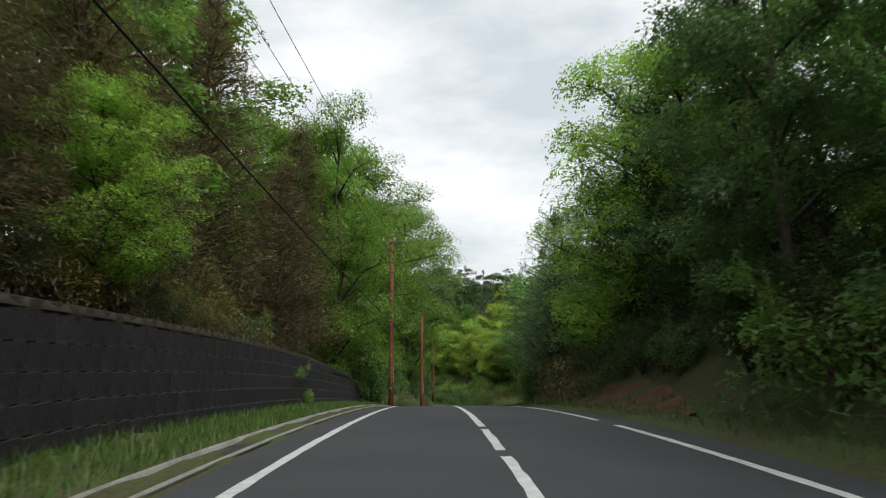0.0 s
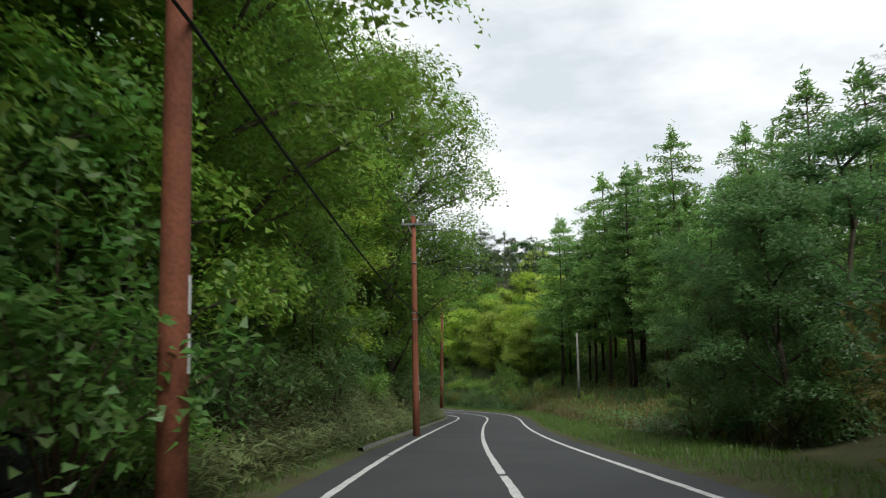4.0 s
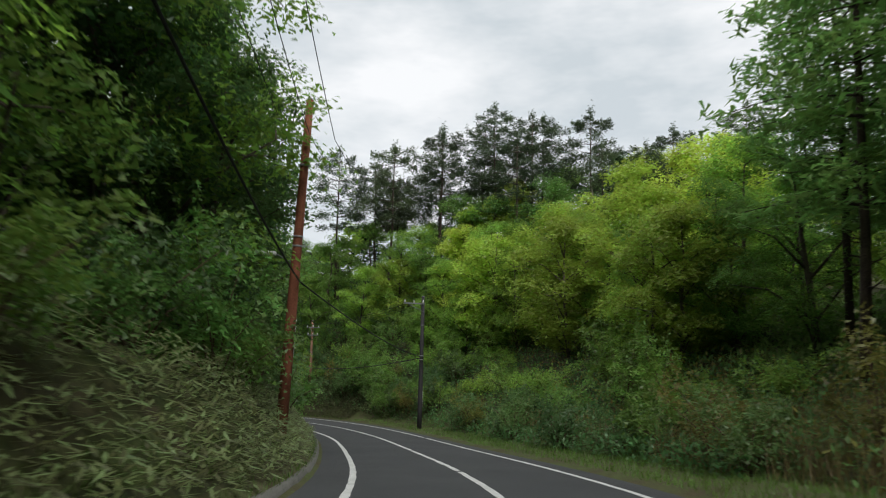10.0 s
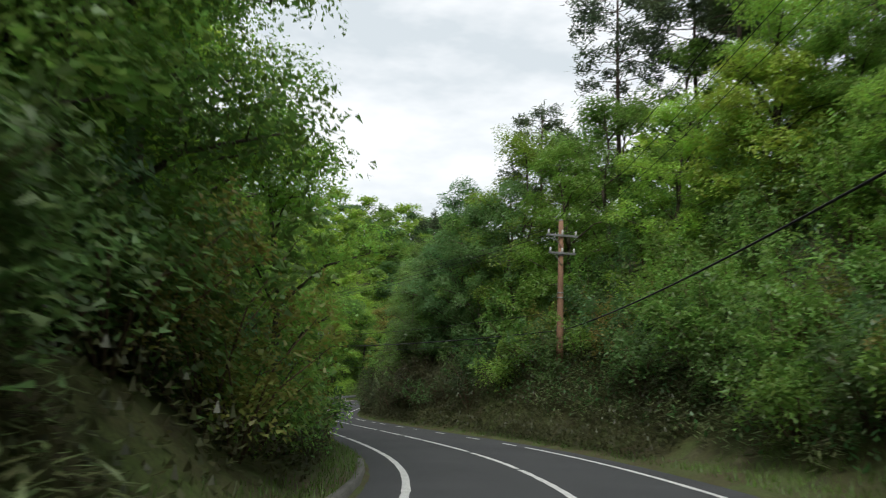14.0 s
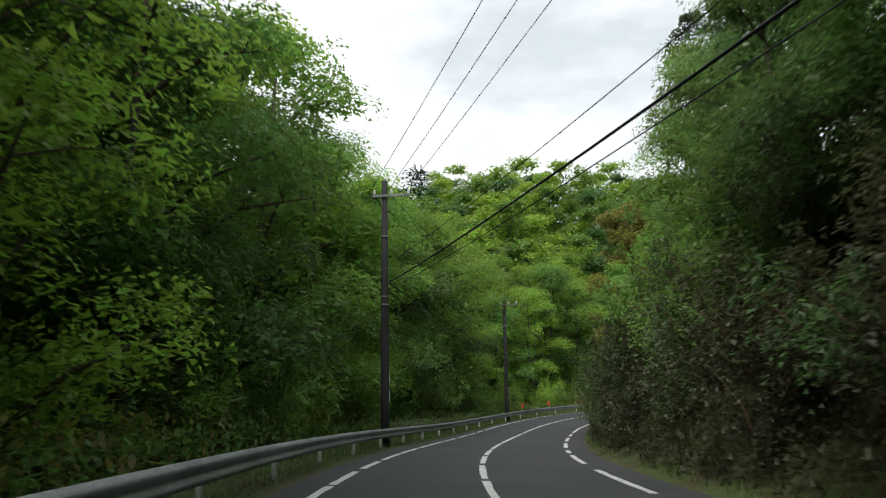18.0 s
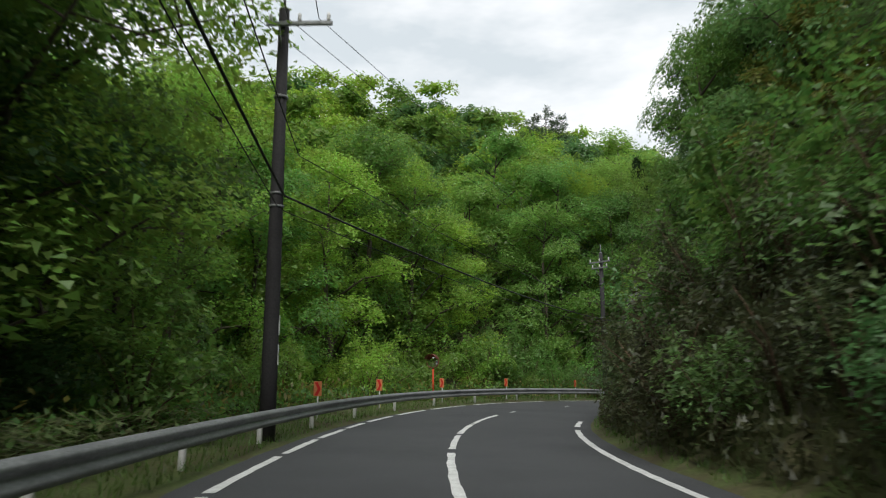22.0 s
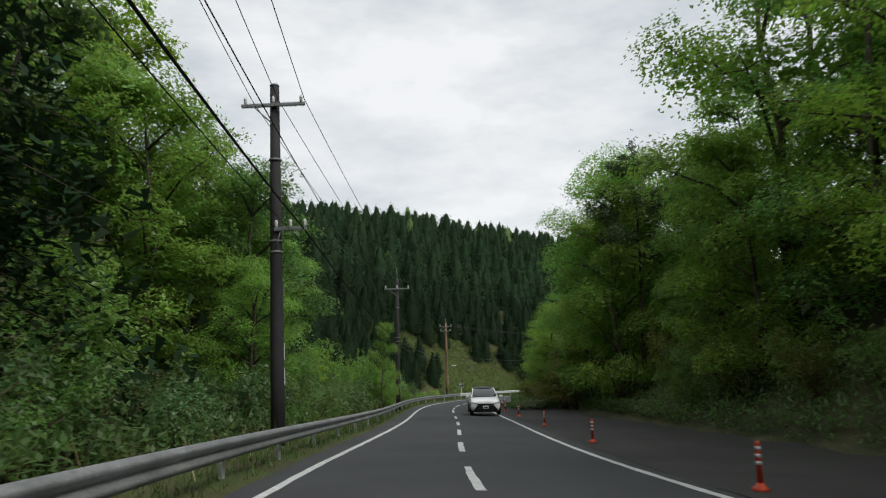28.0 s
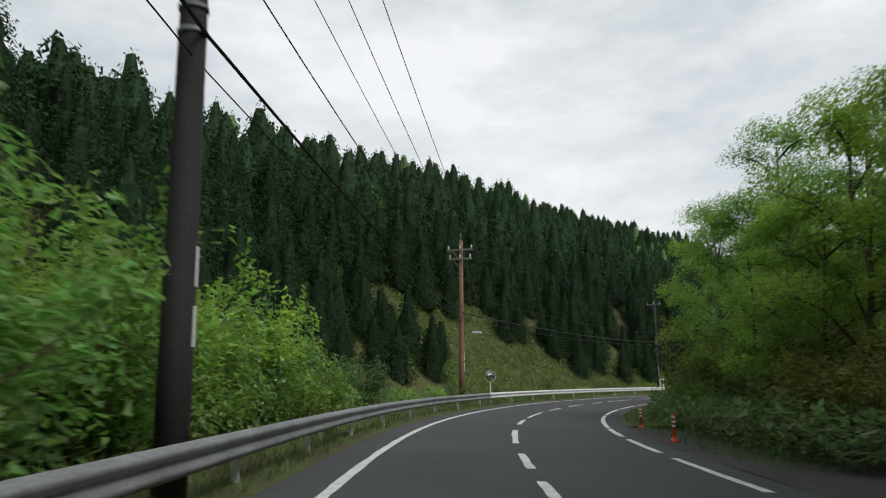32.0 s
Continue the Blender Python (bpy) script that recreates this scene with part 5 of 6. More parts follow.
# ---- undergrowth ----
def shrub_kind(seed, height, spread, n, leaf, material, stems=9):
    rng_ = np.random.default_rng(seed)
    lines, P, N = [], [], []
    for k in range(stems):
        az, reach = rng_.uniform(0, 6.3), spread * rng_.uniform(0.3, 1.0)
        h = height * rng_.uniform(0.45, 1.0)
        end = np.array([math.cos(az) * reach, math.sin(az) * reach, h])
        mid = end * np.array([0.4, 0.4, 0.6])
        lines.append(([(0, 0, -0.2), mid, end], [0.03, 0.018, 0.006], 4))
        for c, r in ((end, 0.3), (mid + (end - mid) * 0.5, 0.42), (mid * np.array([1.3, 1.3, 0.75]), 0.45)):
            p, nn = pad_points(c, spread * r * rng_.uniform(0.7, 1.15), max(4, n // (stems * 3)), rng_, 0.62)
            P.append(p)
            N.append(nn)
        m = max(3, n // (stems * 8))
        p = end + np.array([0, 0, 1.0]) * rng_.uniform(0, 0.3 * height, m)[:, None] + rng_.normal(scale=0.06, size=(m, 3))
        P.append(p)
        N.append(rng_.normal(size=(m, 3)) + np.array([0, 0, 0.6]))
    P = np.concatenate(P)
    P[:, 2] = np.maximum(P[:, 2], 0.05)
    v, f = leaves(P, np.concatenate(N), leaf * 1.05, leaf * 0.62, rng_, "tri")
    return tubes("woody_base", lines, [M["twig"]]), mesh_of("foliage", v, f, [M[material]])


SHRUBS = [shrub_kind(200 + k, h, w, int(n * 2.3), lf * 0.68, m) for k, (h, w, n, lf, m) in enumerate([
    (2.0, 1.5, 800, 0.18, "leaf_mid"), (2.6, 1.6, 900, 0.18, "leaf_bright"), (1.6, 1.5, 750, 0.17, "leaf_deep"),
    (3.2, 1.8, 1050, 0.2, "leaf_mid"), (2.3, 1.6, 900, 0.16, "leaf_olive"), (1.3, 1.3, 700, 0.15, "leaf_bright"), (1.9, 1.5, 900, 0.14, "leaf_shaded")])]
SHRUB_TEXT = ["mid-green leafy shrub at the edge of the wood", "fresh bright green shrub with upright shoots", "low deep green bush at the roadside", "tall mid-green shrub with many stems", "olive-brown twiggy shrub on the bank", "low bright green bramble on the verge", "brown-green bush on the bank, its shade put into the leaf colour"]


def shrub(k, s, lat, scale, turn):
    p = on_road(s, lat)
    z, _, _ = ground_height(p[0], p[1])
    m = pose(p[0], p[1], float(z[0]) - 0.05, 0, 0, turn) @ Matrix.Diagonal((scale, scale, scale, 1))
    name = ("shrub", "leafy_shrub", "bush", "tall_shrub", "twiggy_shrub", "bramble", "dusky_bush")[k]
    base = thing(name, m, SHRUB_TEXT[k], name.split("_")[-1], name.replace("_", " ") + " growth")
    tagged(part("woody_base", SHRUBS[k][0], None, base), kind="stuff")
    part("foliage", SHRUBS[k][1], None, base)


rnd = random.Random(21)
# rows of (from, to, side, nearest, farthest, step, kinds, smallest, largest)
for a, b, side, d0, d1, step, kinds, lo, hi in [
        (2, 46, -1, 8.0, 9.6, 1.8, (6, 4, 6, 2), 0.55, 0.85),
        (48, 168, -1, 5.0, 6.6, 3.0, (0, 2, 3, 2), 0.8, 1.3),
        (168, 200, -1, 5.4, 7.8, 2.8, (0, 1, 3), 0.8, 1.2),
        (200, 290, -1, 5.8, 9.5, 2.8, (0, 1, 3, 5), 0.7, 1.2),
        # mostly deep-coloured bushes, in place of the shade behind the rail
        (284, 340, -1, 5.2, 8.0, 2.0, (0, 2, 2, 2, 2), 0.75, 1.25),
        (340, 362, -1, 5.2, 8.0, 1.5, (1, 2, 0, 3), 0.65, 1.0),
        (338, 362, -1, 8.0, 19.0, 0.9, (1, 3, 0, 2), 0.7, 1.1),
        (368, 420, -1, 5.2, 8.0, 4.5, (5, 2), 0.4, 0.7),
        (281, 320, -1, 8.0, 15.0, 1.2, (2, 3, 0, 3), 0.9, 1.4),
        (344, 362, -1, 5.0, 7.0, 1.2, (1, 0, 3), 0.6, 0.95),
        (360, 374, -1, 6.0, 14.0, 0.9, (0, 2, 4, 5), 0.7, 1.1),
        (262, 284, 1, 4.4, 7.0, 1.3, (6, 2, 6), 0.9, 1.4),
        (4, 15, 1, 5.0, 7.0, 2.6, (2, 0, 4, 3), 0.8, 1.3),
        (41, 50, 1, 5.0, 7.0, 2.6, (2, 0, 4, 3), 0.8, 1.3),
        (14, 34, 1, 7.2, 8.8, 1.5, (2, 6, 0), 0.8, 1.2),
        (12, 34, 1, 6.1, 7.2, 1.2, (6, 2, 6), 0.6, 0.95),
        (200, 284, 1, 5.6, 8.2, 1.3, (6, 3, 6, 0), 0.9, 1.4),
        (262, 292, -1, 7.0, 11.5, 1.2, (0, 1, 3), 0.9, 1.4),
        (58, 120, 1, 8.5, 14.5, 3.6, (0, 2, 5, 4), 0.5, 0.9),
        (120, 190, 1, 5.8, 8.5, 1.8, (0, 2, 2, 4), 0.7, 1.15),
        (128, 190, 1, 8.5, 12.5, 1.8, (0, 1, 3, 5), 0.8, 1.35),
        (160, 196, 1, 5.6, 8.0, 1.3, (0, 2, 3), 0.9, 1.3),
        (160, 194, 1, 8.0, 15.0, 0.7, (0, 1, 3, 2), 0.9, 1.5),
        (150, 176, -1, 4.9, 8.5, 1.2, (2, 0, 2, 4), 0.7, 1.2),
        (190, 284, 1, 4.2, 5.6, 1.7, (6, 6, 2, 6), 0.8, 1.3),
        (287, 354, 1, 9.6, 11.5, 2.8, (2, 0, 4), 0.7, 1.1),
        (354, 430, 1, 5.7, 7.8, 2.6, (2, 0, 4), 0.7, 1.1)]:
    s = a + rnd.uniform(0, step)
    while s < b:
        extra = float(np.interp(s, RIGHT[:, 0], RIGHT[:, 1])) - 5.6 if (side == 1 and 287 < s < 354) else 0.0
        shrub(rnd.choice(kinds), s, side * (rnd.uniform(d0, d1) + min(extra, 0.9)), rnd.uniform(lo, hi), rnd.uniform(0, 360))
        s += step * rnd.uniform(0.6, 1.4)


# fresh tall bushes round the pole before the last bend
for k, s_, lat_, scale_ in ((3, 347.4, -6.6, 1.1), (1, 349.2, -6.2, 1.15), (1, 351.0, -5.7, 1.1), (3, 352.6, -6.6, 1.15), (1, 354.2, -5.8, 1.15), (1, 356.2, -6.2, 1.1), (1, 358.4, -6.0, 1.0), (1, 356.6, -8.2, 1.2), (1, 360.4, -6.5, 1.1), (3, 361.5, -8.6, 1.1), (1, 362.8, -7.2, 1.05), (2, 366.0, -8.6, 1.2)):
    shrub(k, s_, lat_, scale_, 47 * s_)


# a sprig that grows out of a joint of the wall, and a weed at its foot
for k, s_, z_, scale_ in ((0, 26.6, 1.0, 0.3), (5, 27.6, 0.05, 0.42)):
    sprig = thing("sprig", stand(s_, -5.72 - 0.12 * z_, z_) @ Matrix.Diagonal((scale_, scale_, scale_, 1)), "small green sprig rooted in the dark block wall", "plant", "sprigs on the wall")
    tagged(part("woody_base", SHRUBS[k][0], None, sprig), kind="stuff")
    part("foliage", SHRUBS[k][1], None, sprig)


def blades(name, spans, per_m2, length, width, material, label, category, lean=0.5, seed=1, shape="diamond", up=(0.0, 0.3), bunch=0.0, lean_from=0.1):
    """Countless blades or leaves over stretches (s from, s to, lat from, lat to): one object."""
    g = np.random.default_rng(seed)
    S_, L_ = [], []
    for a, b, l0, l1 in spans:
        n = int((b - a) * abs(l1 - l0) * per_m2)
        ss, ll = g.uniform(a, b, n), g.uniform(min(l0, l1), max(l0, l1), n)
        if bunch:
            k = max(1, n // 9)
            cs, cl = g.uniform(a, b, k), g.uniform(min(l0, l1), max(l0, l1), k)
            pick = g.integers(0, k, n)
            ss, ll = cs[pick] + g.normal(scale=bunch, size=n), cl[pick] + g.normal(scale=bunch, size=n)
        S_.append(ss)
        L_.append(ll)
    S_, L_ = np.concatenate(S_), np.concatenate(L_)
    p = on_road(S_, L_)
    p[:, 2] = np.interp(S_, RS, RP[:, 2]) - np.interp(S_, RS, RB) * np.clip(L_, -8, 8) + profile(S_, L_) + 0.02
    n = len(p)
    az = g.uniform(0, 2 * math.pi, n)
    out = np.stack([np.cos(az), np.sin(az), np.zeros(n)], 1)
    ln = length * g.uniform(0.5, 1.3, n)
    tilt = g.uniform(lean_from, lean, n)
    p[:, 2] += g.uniform(*up, n)
    d = out * np.sin(tilt)[:, None] + np.array([0, 0, 1.0]) * np.cos(tilt)[:, None]
    e = np.stack([-out[:, 1], out[:, 0], np.zeros(n)], 1) * (width / 2)
    tipp = p + d * ln[:, None] + out * (ln * 0.25 * tilt)[:, None]
    if shape == "tri":
        v = np.stack([p - e, p + e, tipp], 1)
    else:
        m = p + d * (ln * 0.45)[:, None]
        v = np.stack([p, m + e, tipp, m - e], 1)
    k = v.shape[1]
    ob = new(name, mesh_of(name, v.reshape(-1, 3), np.arange(n * k).reshape(n, k), [M[material]]))
    return tagged(ob, label, category, kind="stuff")


blades("grass", [(-2, 50, -6.0, -4.05)], 150, 0.20, 0.02, "grass", "fresh green grass on the verge below the wall", "grass", 0.8, 31, "tri", (0, 0.02))
blades("grass", [(50, 196, -4.6, -3.6), (196, 400, -5.4, -3.5)], 70, 0.17, 0.02, "grass", "thin green grass beneath the guard rail", "grass", 0.8, 32, "tri", (0, 0.02))
blades("grass", [(50, 62, 3.6, 6), (58, 170, 3.7, 7.2)], 70, 0.20, 0.02, "grass", "green mown grass verge", "grass", 0.8, 33, "tri", (0, 0.02))
blades("grass", [(4, 50, 3.7, 5.4), (170, 284, 3.5, 4.4), (354, 420, 3.6, 5.4)], 45, 0.18, 0.02, "grass", "sparse grass at the foot of the bank", "grass", 0.8, 34, "tri", (0, 0.02))
blades("bamboo_grass", [(50, 100, -6.4, -3.85), (100, 158, -5.5, -3.85)], 170, 0.21, 0.06, "sasa", "pale-edged bamboo grass hanging over the bank", "bamboo grass", 2.2, 35, "diamond", (0.03, 0.7), lean_from=0.9)
blades("bamboo_grass", [(228, 252, -7.0, -4.6), (28, 44, 5.2, 7.4), (330, 376, 9.4, 11.5), (352, 380, 5.0, 7.0), (166, 184, 5.0, 7.0), (67, 76, 6.6, 9.4)], 90, 0.26, 0.07, "sasa", "bamboo grass with withered leaf edges", "bamboo grass", 2.2, 36, "diamond", (0.1, 0.7), lean_from=0.9)
blades("withered_bamboo", [(30, 40, 4.4, 6.2)], 90, 0.28, 0.045, "dry_grass", "withered straw-coloured bamboo stalks on the bank", "bamboo grass", 1.9, 52, "diamond", (0.1, 2.0), 0.3, 0.4)
blades("dry_grass", [(60, 92, 7.5, 12.5), (92, 128, 6.4, 12.5), (92, 128, 6.4, 12.5), (128, 150, 6.4, 9)], 34, 1.0, 0.026, "dry_grass", "tall dry brown grass and reeds", "dry grass", 0.5, 37, "tri", (0, 0.05), 0.25)
mx = np.random.default_rng(5).uniform(-30, 46, 42000)
my = 362 - 0.1 * (mx - 10) + np.random.default_rng(6).uniform(-9, 10, 42000)
mz, ms, mlat = ground_height(mx, my)
mk = np.abs(mlat) > 5
ga = np.random.default_rng(8)
mv, mf = leaves(np.stack([mx[mk], my[mk], mz[mk] + 0.12], 1), ga.normal(size=(mk.sum(), 3)) * np.array([1, 1, 0.5]), 0.5, 0.10, ga, "tri")
tagged(new("meadow", mesh_of("meadow", mv, mf, [M["meadow_grass"]])), "green grass slope below the wooded mountain, sunlight put into its colour", "meadow", kind="stuff")
blades("grass", [(362, 408, -22.0, -5.0)], 55, 0.42, 0.05, "meadow_grass", "long green grass on the slope above the bend", "grass", 0.9, 51, "tri", (0, 0.03))
blades("undergrowth", [(2, 15, 4.6, 8.0), (41, 50, 4.6, 8.0), (354, 430, 4.6, 8.5), (286, 366, 9.2, 12.5), (190, 192, 5.4, 9.5)], 55, 0.20, 0.11, "leaf_deep", "dense low undergrowth on the shaded bank", "undergrowth", 2.0, 41, "diamond", (0.0, 0.9))
# shade under the trees is put into this undergrowth's leaf colour
blades("undergrowth", [(172, 284, 3.7, 10.0), (172, 284, 3.7, 6.5), (148, 178, -9.5, -4.4)], 100, 0.14, 0.08, "leaf_shaded", "small-leaved undergrowth on the steep bank, darkened in colour for shade", "undergrowth", 2.0, 53, "tri", (0.0, 0.8))
blades("undergrowth", [(-6, 49, -13.0, -6.6)], 110, 0.20, 0.035, "needle_dead", "brown dead twigs and bracken above the wall", "undergrowth", 2.0, 54, "tri", (0.0, 1.2))
blades("undergrowth", [(62, 136, 13, 30), (122, 192, 13.5, 26)], 26, 0.34, 0.16, "leaf_deep", "shaded undergrowth beneath the larches and pines", "undergrowth", 2.0, 47, "tri", (0.0, 0.7))
# leaf_deep covers both dark growth and the shade on this slope
blades("undergrowth", [(122, 190, 5.2, 13.5)], 50, 0.20, 0.11, "leaf_deep", "leafy undergrowth covering the open slope", "undergrowth", 2.0, 43, "diamond", (0.0, 0.7))
# leaf_deep instead of leaf_mid: the colour stands in for shade here
blades("undergrowth", [(294, 360, -8.5, -4.9)], 40, 0.19, 0.10, "leaf_deep", "undergrowth behind the guard rail, deep leaf colour for its shade", "undergrowth", 2.0, 48, "diamond", (0.0, 0.8))
blades("undergrowth", [(50, 200, -8.5, -5.6), (196, 294, -9.0, -5.0), (360, 378, -13.0, -4.9)], 40, 0.19, 0.10, "leaf_mid", "dense green undergrowth at the edge of the wood", "undergrowth", 2.0, 42, "diamond", (0.0, 0.8))
blades("dry_grass", [(178, 200, -7, -4.8), (262, 292, -8, -5.0), (296, 384, -5.2, -4.6), (30, 42, 4.6, 6.5)], 14, 0.7, 0.02, "dry_grass", "withered grass stalks", "dry grass", 0.7, 38, "tri", (0, 0.05), 0.3)
blades("weeds", [(62, 150, 6.6, 14)], 30, 0.22, 0.10, "leaf_deep", "green weeds growing through the old grass", "weeds", 1.9, 44, "diamond", (0, 0.9), 0.35)
blades("weeds", [(62, 160, 7, 14), (200, 290, -9, -5.2)], 12, 0.22, 0.10, "leaf_olive", "olive weeds growing through the old grass", "weeds", 1.9, 39, "diamond", (0, 1.1), 0.35)

# ---- utility poles ----
def utility_pole(s, lat, height, material, arms, label, lean=(0, 0), top_spike=0.0, base_dz=None, strip_at=1.6, thick=0.15):
    """Tapered pole with its crossarms: (height, length, offset, turn)."""
    m = ground_pose(s, lat)
    if base_dz is not None:
        p = on_road(s, lat, base_dz)
        m = pose(p[0], p[1], p[2], 0, 0, yaw_at(s))
    m = m @ pose(0, 0, 0, lean[1], lean[0], 0)
    base = thing("utility_pole", m, label, "utility pole", "poles along the road")
    v, f = tube([(0, 0, -0.5), (0, 0, 2), (0, 0, height * 0.6), (0, 0, height)], [thick, thick * 0.96, thick * 0.8, thick * 0.66], 12)
    part("shaft", mesh_of("shaft", v, f, [material], smooth=True), None, base)
    v, f = tube([(0, 0, height), (0, 0, height + 0.05)], [thick * 0.72, thick * 0.5], 12)
    part("cap", mesh_of("cap", v, f, [M["steel"]]), None, base)
    if top_spike:
        v, f = tube([(0, 0, height), (0, 0, height + top_spike)], [0.035, 0.02], 6)
        part("top_rod", mesh_of("top_rod", v, f, [M["steel"]]), None, base)
    for h, length, offset, turn in arms:
        bm = box(bmesh.new(), offset - length / 2, offset + length / 2, -0.045, 0.045, h - 0.045, h + 0.045, 0.006)
        arm = part("crossarm", bm, M["steel"], base)
        arm.matrix_basis = pose(0, -thick * 0.9, 0, 0, 0, turn)
        for k in range(3):
            x = offset - length * 0.44 + length * 0.44 * k
            v, f = tube([(x, 0, h + 0.04), (x, 0, h + 0.10), (x, 0, h + 0.13), (x, 0, h + 0.17), (x, 0, h + 0.24)], [0.02, 0.05, 0.035, 0.05, 0.03], 8)
            part("insulator", mesh_of("insulator", v, f, [M["insulator"]], smooth=True), None, arm)
        a, b = (offset - length * 0.3, 0, h - 0.04), (0, 0, h - 0.55)
        v, f = tube([a, b], [0.018, 0.018], 4)
        part("brace", mesh_of("brace", v, f, [M["steel"]]), None, arm)
    for z in (height * 0.52, height * 0.55, height * 0.78):
        v, f = tube([(0, 0, z), (0, 0, z + 0.05)], [thick * 0.93, thick * 0.93], 12)
        part("band", mesh_of("band", v, f, [M["steel"]]), None, base)
    if strip_at:
        for z in (strip_at, strip_at + 0.62):
            bm = box(bmesh.new(), thick * 0.93, thick * 0.99, -0.03, 0.03, z, z + 0.42)
            part("reflective_strip", bm, M["white"], base, "small white reflective strip")
    return base


POLES = {
    "p0": utility_pole(-6, -6.8, 10.5, M["rust_pole"], [(10.2, 1.6, 0, 0)], "rust-brown steel utility pole above the wall"),
    "p1": utility_pole(48.5, -3.8, 11.3, M["rust_pole"], [(10.9, 1.7, 0.2, 0)], "rust-brown steel utility pole with one crossarm", base_dz=0.0, thick=0.17),
    "p2": utility_pole(73.8, -2.95, 9.9, M["rust_pole"], [(9.5, 1.5, 0.2, 0)], "rust-brown steel utility pole on the verge", base_dz=0.0, thick=0.16),
    "p3": utility_pole(107.8, -4.0, 9.2, M["rust_pole"], [(8.4, 1.5, 0.6, 0)], "rust-brown steel utility pole leaning on the bank", lean=(1.5, 0), thick=0.16, base_dz=1.4),
    "pL": utility_pole(127.5, -4.5, 9.0, M["rust_pole"], [], "leaning rust-red utility pole standing in bamboo grass", lean=(2.0, 0), thick=0.16, base_dz=1.3),
    "p4": utility_pole(157, 4.4, 9.2, M["dark_pole"], [(8.7, 1.5, -0.7, 0)], "dark concrete utility pole with an offset crossarm", base_dz=0.0, thick=0.17),
    "p5": utility_pole(183.2, 6.3, 7.3, M["brown_pole"], [(6.6, 1.5, 0, 0), (5.8, 1.3, 0, 0)], "faded brown utility pole with two crossarms", thick=0.16, base_dz=2.3),
    "pA": utility_pole(220.7, -3.9, 9.9, M["dark_pole"], [(9.3, 1.5, 0.3, 0)], "dark utility pole behind the guard rail", base_dz=0.0, thick=0.17),
    "pB": utility_pole(252.4, -3.9, 9.6, M["dark_pole"], [(9.2, 1.5, 0.4, 0)], "dark utility pole behind the guard rail", base_dz=0.0, thick=0.18, top_spike=0.6),
    "pC": utility_pole(285.5, -4.8, 9.6, M["dark_pole"], [(9.0, 1.7, 0, 0), (8.6, 1.3, 0, 0)], "dark utility pole carrying a small banner", lean=(-0.8, 0), base_dz=0.0, thick=0.19, top_spike=0.6),
    "pD": utility_pole(315, -4.6, 9.6, M["dark_pole"], [(9.0, 1.7, 0, 0), (5.6, 0.85, 0.42, 0)], "dark utility pole among shrubs", lean=(-1.5, 0), base_dz=0.0, thick=0.19),
    "pF": utility_pole(350, -3.98, 9.6, M["dark_pole"], [(8.9, 1.9, 0, 0)], "dark utility pole with a spiked top", base_dz=0.0, thick=0.18, top_spike=0.8),
    "pE": utility_pole(381, -5.2, 8.7, M["brown_pole"], [(8.2, 1.5, 0, 0), (7.7, 1.3, 0, 0)], "pale brown utility pole with two crossarms", base_dz=0.2, thick=0.16, top_spike=0.5),
    "pG": utility_pole(420, -7, 9.4, M["dark_pole"], [(9.0, 1.6, 0, 0)], "dark utility pole round the bend"),
}
utility_pole(108.5, 8.6, 5.4, M["grey_pole"], [], "short bare grey concrete pole in the grass", base_dz=2.1, strip_at=0, thick=0.12)


def cable(name, a, b, sag, radius, label):
    t = np.linspace(0, 1, 15)[:, None]
    p = np.array(a) * (1 - t) + np.array(b) * t
    p[:, 2] -= sag * 4 * (t * (1 - t))[:, 0]
    v, f = tube(p, radius, 4)
    ob = new(name, mesh_of(name, v, f, [M["cable"]], smooth=True))
    tagged(ob, label, "cable", "overhead cables")


def on_pole(key, x, z):
    return tuple(POLES[key].matrix_world @ Vector((x, 0, z)))


TOPS = {"p0": 10.3, "p1": 11.1, "p2": 9.7, "p3": 8.6, "pL": 7.9, "p4": 8.9, "p5": 6.9, "pA": 9.5, "pB": 9.4, "pC": 9.2, "pD": 9.2, "pF": 9.3, "pE": 8.4, "pG": 9.2}
OUT = {"pD": 0.75}
LOW = {"pD": 5.6, "pF": 5.0, "p0": 7.9, "p1": 5.4, "pL": 3.7, "p5": 2.4, "pA": 6.0}
order = ["p0", "p1", "p2", "p3", "pL", "p4", "p5", "pA", "pB", "pC", "pD", "pF", "pE", "pG"]
for a, b in zip(order, order[1:]):
    for k, x in enumerate((-0.6, 0.1, 0.8)):
        cable("power_line", on_pole(a, x, TOPS[a]), on_pole(b, x, TOPS[b]), 0.35, 0.011, "thin black overhead power line")
    za, zb = (LOW.get(k, TOPS[k] * 0.56) for k in (a, b))
    cable("telephone_cable", on_pole(a, OUT.get(a, 0.16), za), on_pole(b, OUT.get(b, 0.16), zb), 0.35, 0.028, "thick black telephone cable on the poles")
    if a in order[6:]:
        cable("telephone_cable", on_pole(a, OUT.get(a, 0.16) - 0.1, za - 0.3), on_pole(b, OUT.get(b, 0.16) - 0.1, zb - 0.3), 0.4, 0.012, "thin black cable below the thick one")
        cable("telephone_cable", on_pole(a, OUT.get(a, 0.16) + 0.3, za + 0.9), on_pole(b, OUT.get(b, 0.16) + 0.3, zb + 0.9), 0.4, 0.012, "thin twisted black cable between the poles")


# ---- small things along the road ----
def rod(name, a, b, r, material, parent, sides=8, label=""):
    v, f = tube([a, b], [r, r], sides)
    return part(name, mesh_of(name, v, f, [material], smooth=sides > 6), None, parent, label)


